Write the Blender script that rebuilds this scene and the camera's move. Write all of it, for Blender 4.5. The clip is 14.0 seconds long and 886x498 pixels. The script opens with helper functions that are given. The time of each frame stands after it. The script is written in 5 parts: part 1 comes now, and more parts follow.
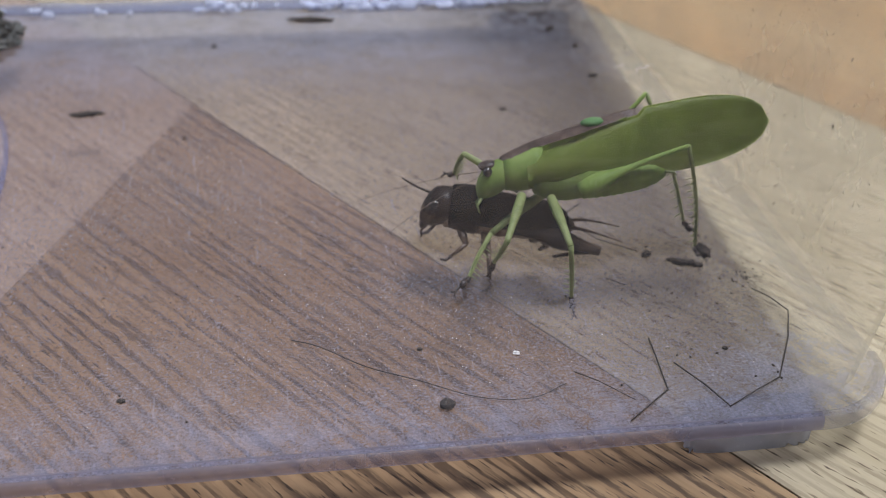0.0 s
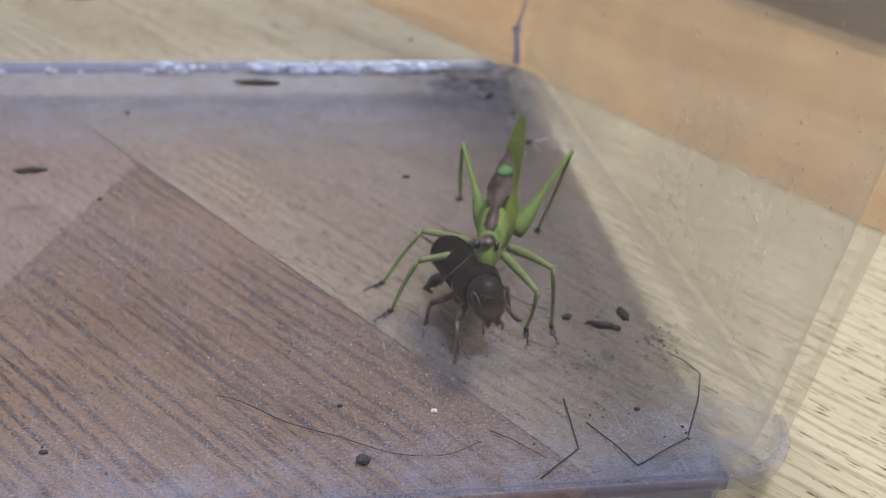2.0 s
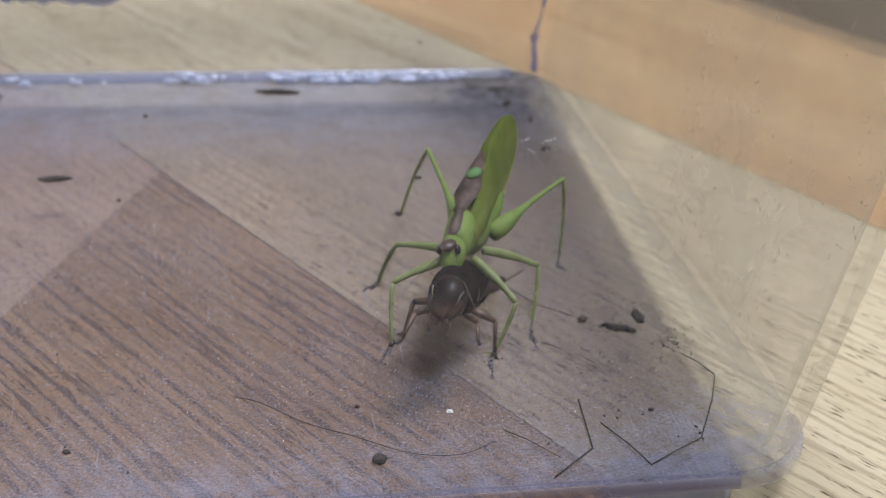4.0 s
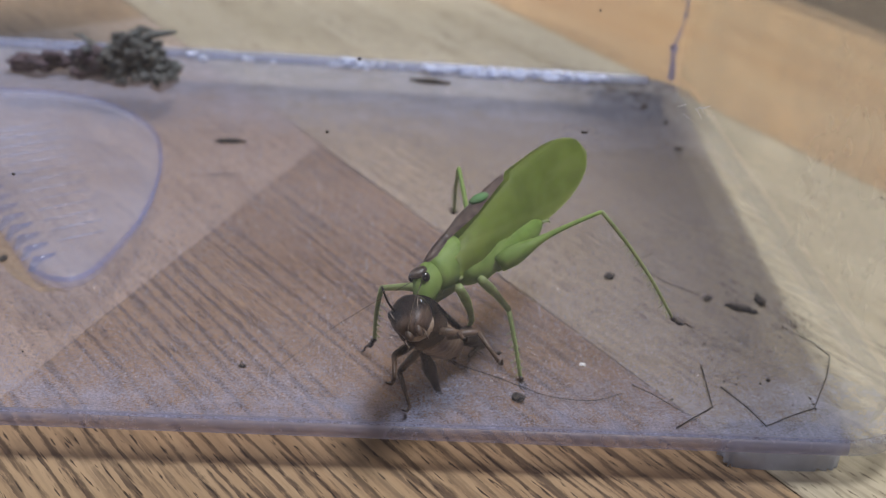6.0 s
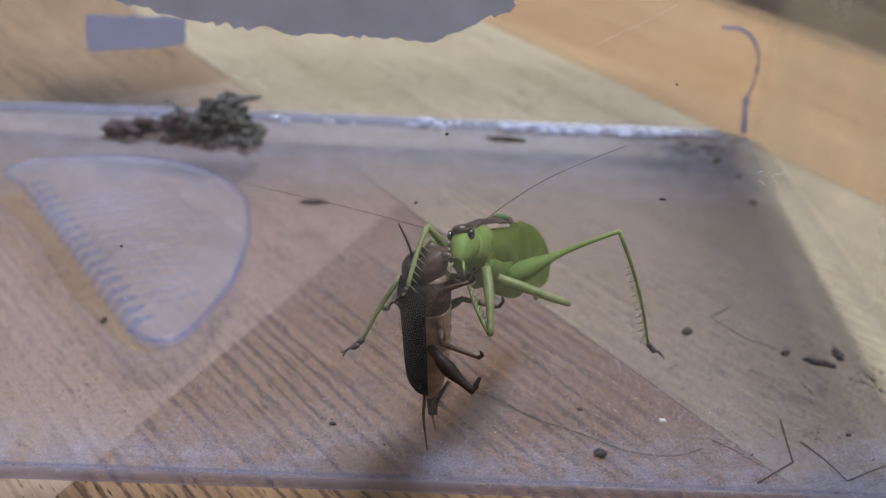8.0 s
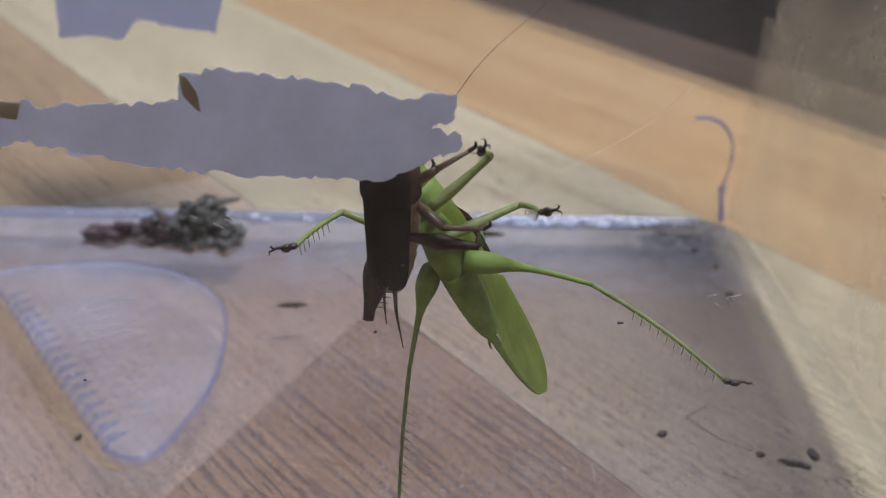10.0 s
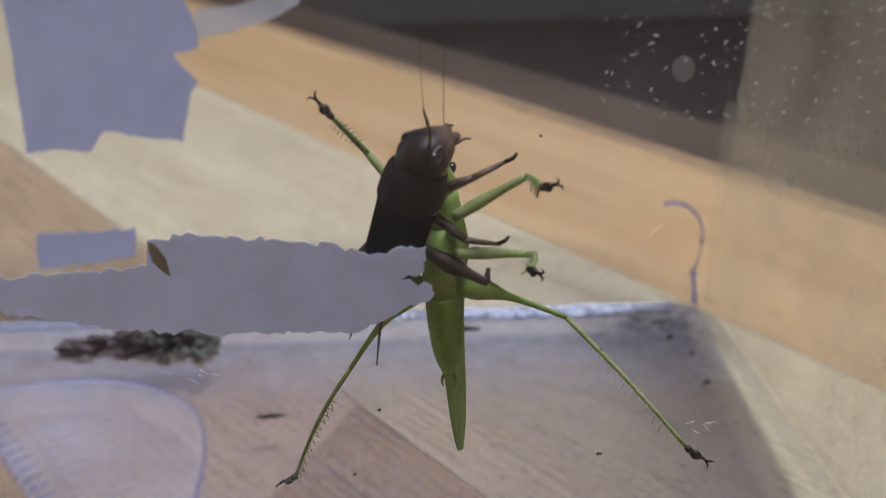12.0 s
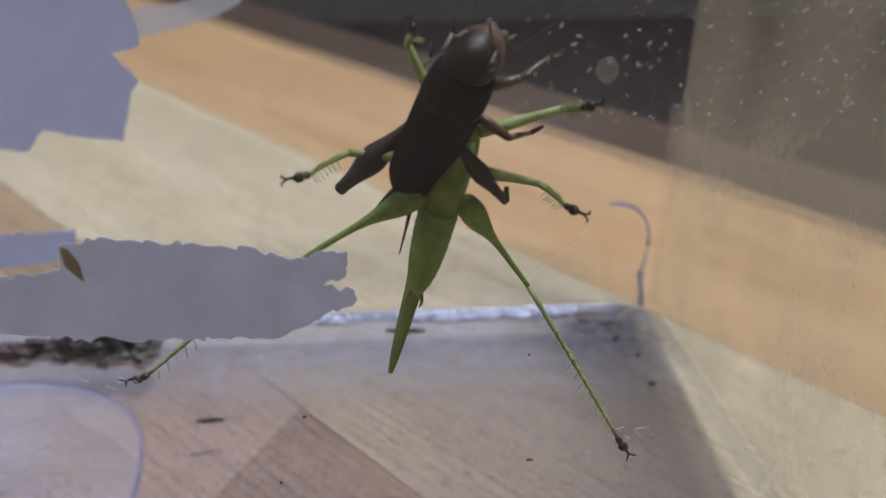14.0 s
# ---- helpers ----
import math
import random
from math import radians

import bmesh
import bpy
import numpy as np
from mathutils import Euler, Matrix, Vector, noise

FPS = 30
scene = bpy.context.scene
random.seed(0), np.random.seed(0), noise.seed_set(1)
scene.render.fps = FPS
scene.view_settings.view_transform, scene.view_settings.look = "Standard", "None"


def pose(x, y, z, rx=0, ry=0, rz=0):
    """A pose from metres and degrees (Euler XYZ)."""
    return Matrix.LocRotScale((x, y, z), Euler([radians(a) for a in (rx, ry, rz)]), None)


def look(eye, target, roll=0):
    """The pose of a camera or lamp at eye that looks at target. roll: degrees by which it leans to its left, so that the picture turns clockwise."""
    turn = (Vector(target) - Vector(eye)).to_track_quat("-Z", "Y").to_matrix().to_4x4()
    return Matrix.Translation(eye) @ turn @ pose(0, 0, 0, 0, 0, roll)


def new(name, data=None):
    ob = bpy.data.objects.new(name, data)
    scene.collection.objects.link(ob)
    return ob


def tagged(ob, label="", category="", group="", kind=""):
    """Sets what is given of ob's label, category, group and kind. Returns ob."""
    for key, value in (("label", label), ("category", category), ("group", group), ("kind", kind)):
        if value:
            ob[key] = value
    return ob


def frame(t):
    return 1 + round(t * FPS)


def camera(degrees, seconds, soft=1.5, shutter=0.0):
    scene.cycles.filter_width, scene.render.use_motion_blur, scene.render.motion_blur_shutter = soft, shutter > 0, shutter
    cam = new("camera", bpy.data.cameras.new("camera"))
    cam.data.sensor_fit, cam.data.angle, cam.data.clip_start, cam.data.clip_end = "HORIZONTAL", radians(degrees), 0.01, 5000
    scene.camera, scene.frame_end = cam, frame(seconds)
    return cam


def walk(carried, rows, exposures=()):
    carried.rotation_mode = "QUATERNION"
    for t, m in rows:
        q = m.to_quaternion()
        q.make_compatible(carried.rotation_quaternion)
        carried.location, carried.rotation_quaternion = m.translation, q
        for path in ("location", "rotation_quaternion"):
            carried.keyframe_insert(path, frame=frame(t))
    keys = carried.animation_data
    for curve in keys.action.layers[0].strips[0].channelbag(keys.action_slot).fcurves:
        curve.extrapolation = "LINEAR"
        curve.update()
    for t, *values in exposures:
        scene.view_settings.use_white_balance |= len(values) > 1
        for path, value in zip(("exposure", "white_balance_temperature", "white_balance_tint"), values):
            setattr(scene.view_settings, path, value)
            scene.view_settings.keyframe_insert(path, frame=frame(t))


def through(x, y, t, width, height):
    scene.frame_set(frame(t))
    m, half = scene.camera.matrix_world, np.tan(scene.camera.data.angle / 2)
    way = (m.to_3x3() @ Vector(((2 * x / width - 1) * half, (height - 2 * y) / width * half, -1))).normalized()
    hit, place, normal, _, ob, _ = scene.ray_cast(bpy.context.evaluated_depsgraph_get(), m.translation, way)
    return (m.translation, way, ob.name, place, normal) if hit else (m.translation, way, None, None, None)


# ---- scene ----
cam = camera(40.00, 14.0, 0.85)
CM = 0.01
# seconds, eye, target (centimetres), roll
PATH = [
    (0, (-5.534, -9.006, 7.770), (-2.485, 7.472, -3.146), 2.51),
    (0.5, (-5.592, -9.116, 7.853), (-2.479, 7.426, -2.949), 2.92),
    (1, (-5.354, -9.197, 7.873), (-2.038, 7.422, -2.748), 3.48),
    (1.5, (-5.304, -9.334, 7.929), (-1.760, 7.463, -2.333), 4.39),
    (2, (-5.098, -9.440, 8.051), (-1.523, 7.463, -2.025), 4.29),
    (2.5, (-5.073, -9.497, 8.030), (-1.558, 7.417, -2.047), 4.11),
    (2.7, (-4.890, -9.520, 7.921), (-1.650, 7.486, -2.094), 3.02),
    (5, (-5.279, -10.200, 8.147), (-2.476, 6.991, -1.682), 4.55),
    (5.5, (-5.468, -10.740, 8.096), (-3.310, 6.604, -1.627), 5.04),
    (6, (-5.724, -11.203, 8.028), (-4.220, 6.268, -1.589), 5.16),
    (6.5, (-5.872, -11.416, 8.089), (-4.858, 6.120, -1.474), 4.53),
    (7, (-6.023, -11.528, 8.209), (-5.143, 6.076, -1.243), 4.19),
    (7.2, (-6.097, -11.579, 8.263), (-5.377, 6.058, -1.140), 3.95),
    (9.3, (-5.518, -11.445, 8.738), (-5.369, 6.727, 0.386), 1.90),
    (9.5, (-5.565, -11.458, 8.811), (-5.319, 6.746, 0.532), 2.14),
    (10, (-5.518, -11.340, 9.058), (-5.243, 6.919, 0.902), 1.24),
    (10.5, (-5.302, -10.996, 9.473), (-4.737, 7.438, 1.736), -0.25),
    (11, (-5.503, -11.169, 9.617), (-4.952, 7.334, 2.045), -0.49),
    (11.5, (-5.503, -11.036, 9.760), (-4.914, 7.517, 2.316), -0.88),
    (12, (-5.480, -11.054, 9.813), (-4.806, 7.534, 2.465), -0.95),
    (12.5, (-5.389, -11.024, 9.847), (-4.620, 7.610, 2.622), -0.74),
    (13, (-5.355, -11.005, 9.843), (-4.416, 7.632, 2.646), -0.74),
    (13.5, (-5.245, -10.889, 9.768), (-4.162, 7.670, 2.393), -0.57),
    (14, (-5.149, -10.875, 9.772), (-3.861, 7.675, 2.408), -0.30),
]
walk(cam, [(t, look(Vector(e) * CM, Vector(g) * CM, r)) for t, e, g, r in PATH])

# ---------------------------------------------------------------- light
scene.view_settings.exposure = 0.0
cam.data.dof.use_dof = True
cam.data.dof.focus_distance = 0.121
cam.data.dof.aperture_fstop = 40.0

world = bpy.data.worlds.new("daylight")
scene.world = world
world.use_nodes = True
wn = world.node_tree.nodes
sky = wn.new("ShaderNodeTexSky")
sky.sky_type, sky.sun_disc = "NISHITA", False
sky.sun_elevation, sky.sun_rotation = radians(40), radians(20)
world.node_tree.links.new(sky.outputs[0], wn["Background"].inputs[0])
wn["Background"].inputs[1].default_value = 0.12


def area_lamp(name, eye, target, sx, sy, power, colour):
    data = bpy.data.lights.new(name, "AREA")
    data.shape, data.size, data.size_y, data.energy, data.color = "RECTANGLE", sx, sy, power, colour
    ob = new(name, data)
    ob.matrix_world = look(eye, target)
    return ob


# daylight that enters by the window, and the ceiling lamp over the table
area_lamp("window_light", (-2.12, 0.95, 0.75), (-0.1, 0.0, 0.0), 1.15, 1.15, 14.0, (0.62, 0.78, 1.0))
area_lamp("ceiling_lamp_light", (0.30, -0.08, 1.66), (0.0, 0.03, 0.0), 0.44, 0.44, 52.0, (0.86, 0.895, 1.0))

# ---------------------------------------------------------------- materials


class Mat:
    """A node material; small helpers to wire it."""

    def __init__(self, name):
        self.m = bpy.data.materials.new(name)
        self.m.use_nodes = True
        self.n = self.m.node_tree.nodes
        self.n.clear()
        self.out = self.n.new("ShaderNodeOutputMaterial")

    def link(self, a, b):
        self.m.node_tree.links.new(a, b)

    def node(self, kind, **inputs):
        nd = self.n.new(kind)
        for k, v in inputs.items():
            key = int(k[1:]) if k[0] == "i" and k[1:].isdigit() else k.replace("_", " ")
            if hasattr(v, "is_linked"):
                self.link(v, nd.inputs[key])
            else:
                nd.inputs[key].default_value = v
        return nd

    def coords(self, scale=(1, 1, 1), rot=(0, 0, 0)):
        tc = self.n.new("ShaderNodeTexCoord")
        mp = self.node("ShaderNodeMapping", Scale=scale, Rotation=rot)
        self.link(tc.outputs["Object"], mp.inputs["Vector"])
        return mp.outputs[0]

    def noise(self, vec, scale, detail=4.0, rough=0.55, dist=0.0):
        return self.node("ShaderNodeTexNoise", Vector=vec, Scale=scale, Detail=detail, Roughness=rough, Distortion=dist).outputs[0]

    def ramp(self, fac, stops):
        r = self.n.new("ShaderNodeValToRGB")
        els = r.color_ramp.elements
        while len(els) < len(stops):
            els.new(0.5)
        for e, (p, c) in zip(els, stops):
            e.position = p
            e.color = (*c, 1) if len(c) == 3 else c
        self.link(fac, r.inputs[0])
        return r.outputs[0]

    def span(self, fac, a, b, lo, hi):
        return self.node("ShaderNodeMapRange", Value=fac, From_Min=a, From_Max=b, To_Min=lo, To_Max=hi).outputs[0]

    def math(self, op, a, b):
        nd = self.n.new("ShaderNodeMath")
        nd.operation = op
        for i, v in enumerate((a, b)):
            if hasattr(v, "is_linked"):
                self.link(v, nd.inputs[i])
            else:
                nd.inputs[i].default_value = v
        return nd.outputs[0]

    def mixc(self, fac, a, b, blend="MIX"):
        nd = self.n.new("ShaderNodeMix")
        nd.data_type, nd.blend_type = "RGBA", blend
        for key, v in ((0, fac), (6, a), (7, b)):
            if hasattr(v, "is_linked"):
                self.link(v, nd.inputs[key])
            else:
                nd.inputs[key].default_value = (*v, 1) if isinstance(v, tuple) and len(v) == 3 else v
        return nd.outputs[2]

    def bump(self, height, strength, distance):
        return self.node("ShaderNodeBump", Height=height, Strength=strength, Distance=distance).outputs[0]

    def principled(self, colour, rough, metal=0.0, normal=None, spec=0.5, **more):
        p = self.n.new("ShaderNodeBsdfPrincipled")
        for key, v in (("Base Color", colour), ("Roughness", rough), ("Metallic", metal), ("Specular IOR Level", spec), *((k.replace("_", " "), w) for k, w in more.items())):
            if hasattr(v, "is_linked"):
                self.link(v, p.inputs[key])
            else:
                p.inputs[key].default_value = (*v, 1) if isinstance(v, tuple) and len(v) == 3 else v
        if normal is not None:
            self.link(normal, p.inputs["Normal"])
        return p.outputs[0]

    def mix(self, fac, a, b):
        nd = self.n.new("ShaderNodeMixShader")
        if hasattr(fac, "is_linked"):
            self.link(fac, nd.inputs[0])
        else:
            nd.inputs[0].default_value = fac
        self.link(a, nd.inputs[1])
        self.link(b, nd.inputs[2])
        return nd.outputs[0]

    def done(self, shader):
        self.link(shader, self.out.inputs[0])
        return self.m


GRAIN = radians(57)  # the planks run this far clockwise from the x axis


def wood(name, pale, dark, pore, streak, dash=0.9):
    """Oak-like veneer: bands and ragged streaks along the grain, short dark pores, a satin varnish."""
    k = Mat(name)
    c = k.coords(rot=(0, 0, GRAIN - radians(3)))
    along = lambda u, v: k.node("ShaderNodeMapping", Vector=c, Scale=(u, v, 1)).outputs[0]
    wide = k.noise(along(7, 75), 1.0, 3, 0.5, 0.6)
    fine = k.noise(along(45, 560), 1.0, 5, 0.65, 0.4)
    frag = k.noise(along(330, 1900), 1.0, 4, 0.7)
    pores = k.noise(along(260, 2100), 1.0, 2, 0.55)
    gate = k.noise(along(22, 190), 1.0, 4, 0.65)
    rag = k.math("MULTIPLY", k.math("SUBTRACT", frag, 0.5), 1.5)

    def wave(u, v, bend):
        w = k.node("ShaderNodeTexWave", Vector=along(u, v), Scale=1.0, Distortion=bend, Detail=4.0, Detail_Scale=1.6, Detail_Roughness=0.65)
        w.bands_direction = "Y"
        return k.math("ADD", w.outputs[1], rag)

    lines = k.math("MULTIPLY", k.span(wave(10, 150, 6.0), 0.60, 0.92, 0.0, 1.0), k.span(gate, 0.37, 0.52, 0.15, 1.0))
    hair = k.math("MULTIPLY", k.span(wave(14, 270, 5.0), 0.58, 0.95, 0.0, 0.45), k.span(gate, 0.50, 0.38, 0.3, 1.0))
    dashes = k.math("MULTIPLY", k.span(k.noise(along(58, 600), 1.0, 4, 0.62), 0.55, 0.66, 0.0, 0.9), k.span(gate, 0.40, 0.55, 0.35, 1.0))
    lines = k.math("MAXIMUM", k.math("MULTIPLY", k.math("MAXIMUM", lines, hair), 0.85), dashes)
    base = k.ramp(k.math("ADD", k.math("MULTIPLY", wide, 0.6), k.math("MULTIPLY", fine, 0.4)), [(0.36, dark), (0.62, pale)])
    base = k.mixc(k.math("MULTIPLY", lines, streak), base, pore)
    base = k.mixc(k.span(pores, 0.61, 0.67, 0.0, dash), base, tuple(0.6 * v for v in pore))
    n = k.bump(k.math("SUBTRACT", fine, k.math("MULTIPLY", pores, 0.8)), 0.3, 0.0003)
    return k.done(k.principled(base, k.span(fine, 0.3, 0.7, 0.34, 0.52), normal=n))


WOOD_PALE = wood("pale_oak", (0.59, 0.505, 0.345), (0.47, 0.39, 0.245), (0.17, 0.11, 0.06), 0.5, 1.0)
WOOD_TAN = wood("orange_oak", (0.53, 0.355, 0.18), (0.43, 0.255, 0.115), (0.25, 0.135, 0.06), 0.35)
WOOD_BROWN = wood("brown_streaked_oak", (0.44, 0.295, 0.16), (0.30, 0.185, 0.095), (0.05, 0.029, 0.019), 0.92)
WOOD_LIGHT = wood("light_streaked_oak", (0.47, 0.33, 0.195), (0.36, 0.24, 0.13), (0.10, 0.06, 0.035), 0.8)
WOOD_SHADED_EDGE = wood("shaded_edge_oak", (0.085, 0.056, 0.036), (0.05, 0.032, 0.021), (0.035, 0.02, 0.013), 0.5)
WOOD_ROSE = wood("rose_oak", (0.56, 0.44, 0.325), (0.45, 0.34, 0.24), (0.20, 0.12, 0.075), 0.5)


def plastic(name, haze_lo, haze_hi, tint, milky, grime=0.0, gloss_rough=0.08, shine=0.4, low=0.0):
    """Clear moulded plastic: see-through, a glossy skin, a patchy film of dust and fine scratches."""
    k = Mat(name)
    c = k.coords()
    patch = k.noise(c, 38.0, 5, 0.6)
    fleck = k.noise(c, 900.0, 3, 0.7)
    scratch = k.noise(k.node("ShaderNodeMapping", Vector=c, Scale=(1500, 90, 300), Rotation=(0, 0, 0.9)).outputs[0], 1.0, 2, 0.6)
    film = k.math("ADD", k.span(patch, 0.35, 0.68, haze_lo, haze_hi), k.math("ADD", k.span(fleck, 0.62, 0.78, 0.0, 0.25 * grime), k.span(scratch, 0.66, 0.76, 0.0, 0.06 * grime)))
    if low:
        # more dust clings to the lower part of a wall
        z = k.node("ShaderNodeSeparateXYZ", Vector=c).outputs[2]
        film = k.math("ADD", film, k.math("MULTIPLY", k.span(z, 0.032, 0.052, low, 0.0), k.span(fleck, 0.35, 0.65, 0.7, 1.3)))
    clear = k.node("ShaderNodeBsdfTransparent", Color=(*tint, 1)).outputs[0]
    dust = k.mix(0.5, k.node("ShaderNodeBsdfDiffuse", Color=(*milky, 1)).outputs[0], k.node("ShaderNodeBsdfTranslucent", Color=(*milky, 1)).outputs[0])
    return glossed(k, k.mix(film, clear, dust), patch, gloss_rough, shine)


def glossed(k, body, patch, gloss_rough, shine):
    """A glossy skin over a see-through body, stronger at a glancing angle."""
    gloss = k.node("ShaderNodeBsdfGlossy", Color=(1, 1, 1, 1), Roughness=gloss_rough)
    k.link(k.bump(patch, 0.12, 0.002), gloss.inputs["Normal"])
    facing = k.node("ShaderNodeLayerWeight", Blend=0.5).outputs["Facing"]
    sheen = k.math("ADD", 0.05 * shine, k.math("MULTIPLY", k.math("POWER", facing, 5.0), shine))
    return k.done(k.mix(sheen, body, gloss.outputs[0]))


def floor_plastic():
    """The tank's floor: dull scratched plastic under a grey-mauve film, bluish scuffs at its front and back, painted
    shade up to a clear lit strip beside the side wall.
    """
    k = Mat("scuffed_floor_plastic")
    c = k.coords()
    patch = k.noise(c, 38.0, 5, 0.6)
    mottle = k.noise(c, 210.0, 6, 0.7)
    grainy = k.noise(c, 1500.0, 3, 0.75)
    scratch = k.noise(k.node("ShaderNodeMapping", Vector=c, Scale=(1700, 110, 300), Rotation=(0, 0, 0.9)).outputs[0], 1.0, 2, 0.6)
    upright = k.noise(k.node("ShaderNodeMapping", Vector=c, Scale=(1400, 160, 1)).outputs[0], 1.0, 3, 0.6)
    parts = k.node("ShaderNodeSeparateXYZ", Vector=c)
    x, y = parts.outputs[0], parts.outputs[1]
    # the dirty film and the painted shade stop short of the side wall, along a wavering soft line
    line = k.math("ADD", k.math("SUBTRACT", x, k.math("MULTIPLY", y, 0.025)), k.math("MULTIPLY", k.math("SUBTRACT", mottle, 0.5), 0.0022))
    clean_lit = k.node("ShaderNodeMapRange", Value=line, From_Min=-0.0013, From_Max=0.0006, To_Min=0.0, To_Max=1.0)
    clean_lit.interpolation_type = "SMOOTHSTEP"
    clean_lit = clean_lit.outputs[0]
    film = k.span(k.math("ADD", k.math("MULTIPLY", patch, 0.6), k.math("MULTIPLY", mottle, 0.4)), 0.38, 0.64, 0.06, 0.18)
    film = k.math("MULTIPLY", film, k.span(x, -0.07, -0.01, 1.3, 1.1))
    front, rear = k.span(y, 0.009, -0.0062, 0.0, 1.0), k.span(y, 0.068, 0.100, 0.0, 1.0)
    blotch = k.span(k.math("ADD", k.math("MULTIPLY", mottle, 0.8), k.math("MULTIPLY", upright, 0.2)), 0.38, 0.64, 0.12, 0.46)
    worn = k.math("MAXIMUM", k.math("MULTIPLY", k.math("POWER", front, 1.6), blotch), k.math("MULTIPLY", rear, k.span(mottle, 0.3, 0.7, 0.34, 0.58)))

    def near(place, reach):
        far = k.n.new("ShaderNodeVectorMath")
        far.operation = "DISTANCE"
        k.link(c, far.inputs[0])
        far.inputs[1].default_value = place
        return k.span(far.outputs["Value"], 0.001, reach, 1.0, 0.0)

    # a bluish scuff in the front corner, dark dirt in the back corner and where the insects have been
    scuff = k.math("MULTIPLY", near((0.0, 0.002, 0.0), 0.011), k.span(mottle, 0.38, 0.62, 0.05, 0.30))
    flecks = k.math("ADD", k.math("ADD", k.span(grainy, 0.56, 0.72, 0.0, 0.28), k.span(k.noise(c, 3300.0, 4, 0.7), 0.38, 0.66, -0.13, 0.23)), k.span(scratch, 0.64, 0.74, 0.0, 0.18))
    worn = k.math("MULTIPLY", worn, k.span(clean_lit, 0.0, 1.0, 1.0, 0.35))
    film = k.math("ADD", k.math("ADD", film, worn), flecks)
    film = k.math("ADD", k.math("MULTIPLY", film, k.span(clean_lit, 0.0, 1.0, 1.0, 0.4)), k.math("MULTIPLY", clean_lit, k.span(mottle, 0.4, 0.62, 0.05, 0.2)))
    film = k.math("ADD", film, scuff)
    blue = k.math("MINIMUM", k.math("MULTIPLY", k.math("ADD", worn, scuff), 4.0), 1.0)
    haze = k.mixc(clean_lit, (0.55, 0.52, 0.59), (0.88, 0.82, 0.70))
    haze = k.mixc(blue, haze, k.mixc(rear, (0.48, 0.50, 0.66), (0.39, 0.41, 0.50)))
    # shade painted into the tint: darker towards the soft line, clear past it
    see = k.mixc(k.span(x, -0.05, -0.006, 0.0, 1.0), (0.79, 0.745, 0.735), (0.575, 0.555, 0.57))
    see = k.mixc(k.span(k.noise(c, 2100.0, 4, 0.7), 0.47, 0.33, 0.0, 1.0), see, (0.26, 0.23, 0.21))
    see = k.mixc(clean_lit, see, (0.97, 0.97, 0.955))
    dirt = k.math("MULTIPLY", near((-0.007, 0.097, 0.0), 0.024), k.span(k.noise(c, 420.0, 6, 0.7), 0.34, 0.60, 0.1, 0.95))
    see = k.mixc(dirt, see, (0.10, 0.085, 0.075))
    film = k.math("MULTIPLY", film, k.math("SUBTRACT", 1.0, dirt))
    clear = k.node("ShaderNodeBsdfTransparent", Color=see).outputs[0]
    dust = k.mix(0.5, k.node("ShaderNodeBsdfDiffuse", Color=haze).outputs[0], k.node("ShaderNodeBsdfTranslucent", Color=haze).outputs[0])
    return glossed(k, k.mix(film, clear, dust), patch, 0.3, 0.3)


TANK_WALL = plastic("clear_tank_plastic", 0.006, 0.02, (0.985, 0.985, 0.99), (0.7, 0.7, 0.76), 0.06, shine=0.2, low=0.045)
TANK_SIDE = plastic("milky_side_plastic", 0.13, 0.33, (0.985, 0.985, 0.975), (0.92, 0.84, 0.69), 0.7, 0.2, shine=0.1)
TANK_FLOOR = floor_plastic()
DISH_CLEAR = plastic("clear_dish_plastic", 0.11, 0.30, (0.97, 0.97, 0.98), (0.68, 0.72, 0.90), 0.6, 0.35, shine=0.15)
MILK = plastic("milky_plastic", 0.42, 0.6, (0.9, 0.92, 0.97), (0.82, 0.83, 0.88), 0.5, 0.2)
FOOT_MILK = plastic("milky_foot_plastic", 0.38, 0.7, (0.93, 0.94, 0.96), (0.90, 0.92, 1.0), 0.5, 0.2)
DROPLET = plastic("dried_droplet", 0.07, 0.15, (0.97, 0.97, 0.97), (0.7, 0.68, 0.66), 0.3, 0.3)
AMBER = plastic("amber_wood_tint", 0.03, 0.10, (1.0, 0.97, 0.90), (0.72, 0.57, 0.40), 0.3, 0.3)
EDGE_HAZE = plastic("scuffed_edge_plastic", 0.22, 0.56, (0.90, 0.88, 0.92), (0.53, 0.52, 0.63), 1.6, 0.4, shine=0.2)
EDGE_CLEAR = plastic("milky_edge_plastic", 0.05, 0.2, (0.94, 0.935, 0.94), (0.60, 0.60, 0.66), 0.8, 0.3, shine=0.2)
BACK_HAZE = plastic("milky_back_edge_plastic", 0.10, 0.42, (0.93, 0.94, 0.98), (0.62, 0.66, 0.84), 1.2, 0.25, shine=0.5)
GLINT = plastic("milky_white_glint", 0.45, 0.85, (0.95, 0.96, 1.0), (0.84, 0.88, 1.0), 0.3, 0.15, shine=1.0)
MILK_BLUE = plastic("bluish_corner_sheen", 0.35, 0.6, (0.80, 0.82, 0.95), (0.42, 0.43, 0.72), 0.2, 0.2)
RIB_BLUE = plastic("bluish_dish_rib", 0.04, 0.16, (0.84, 0.87, 0.96), (0.50, 0.54, 0.84), 0.3, 0.25)
RIM_BLUE = plastic("bluish_dish_rim", 0.02, 0.12, (0.88, 0.90, 0.99), (0.46, 0.50, 0.84), 0.4, 0.25)


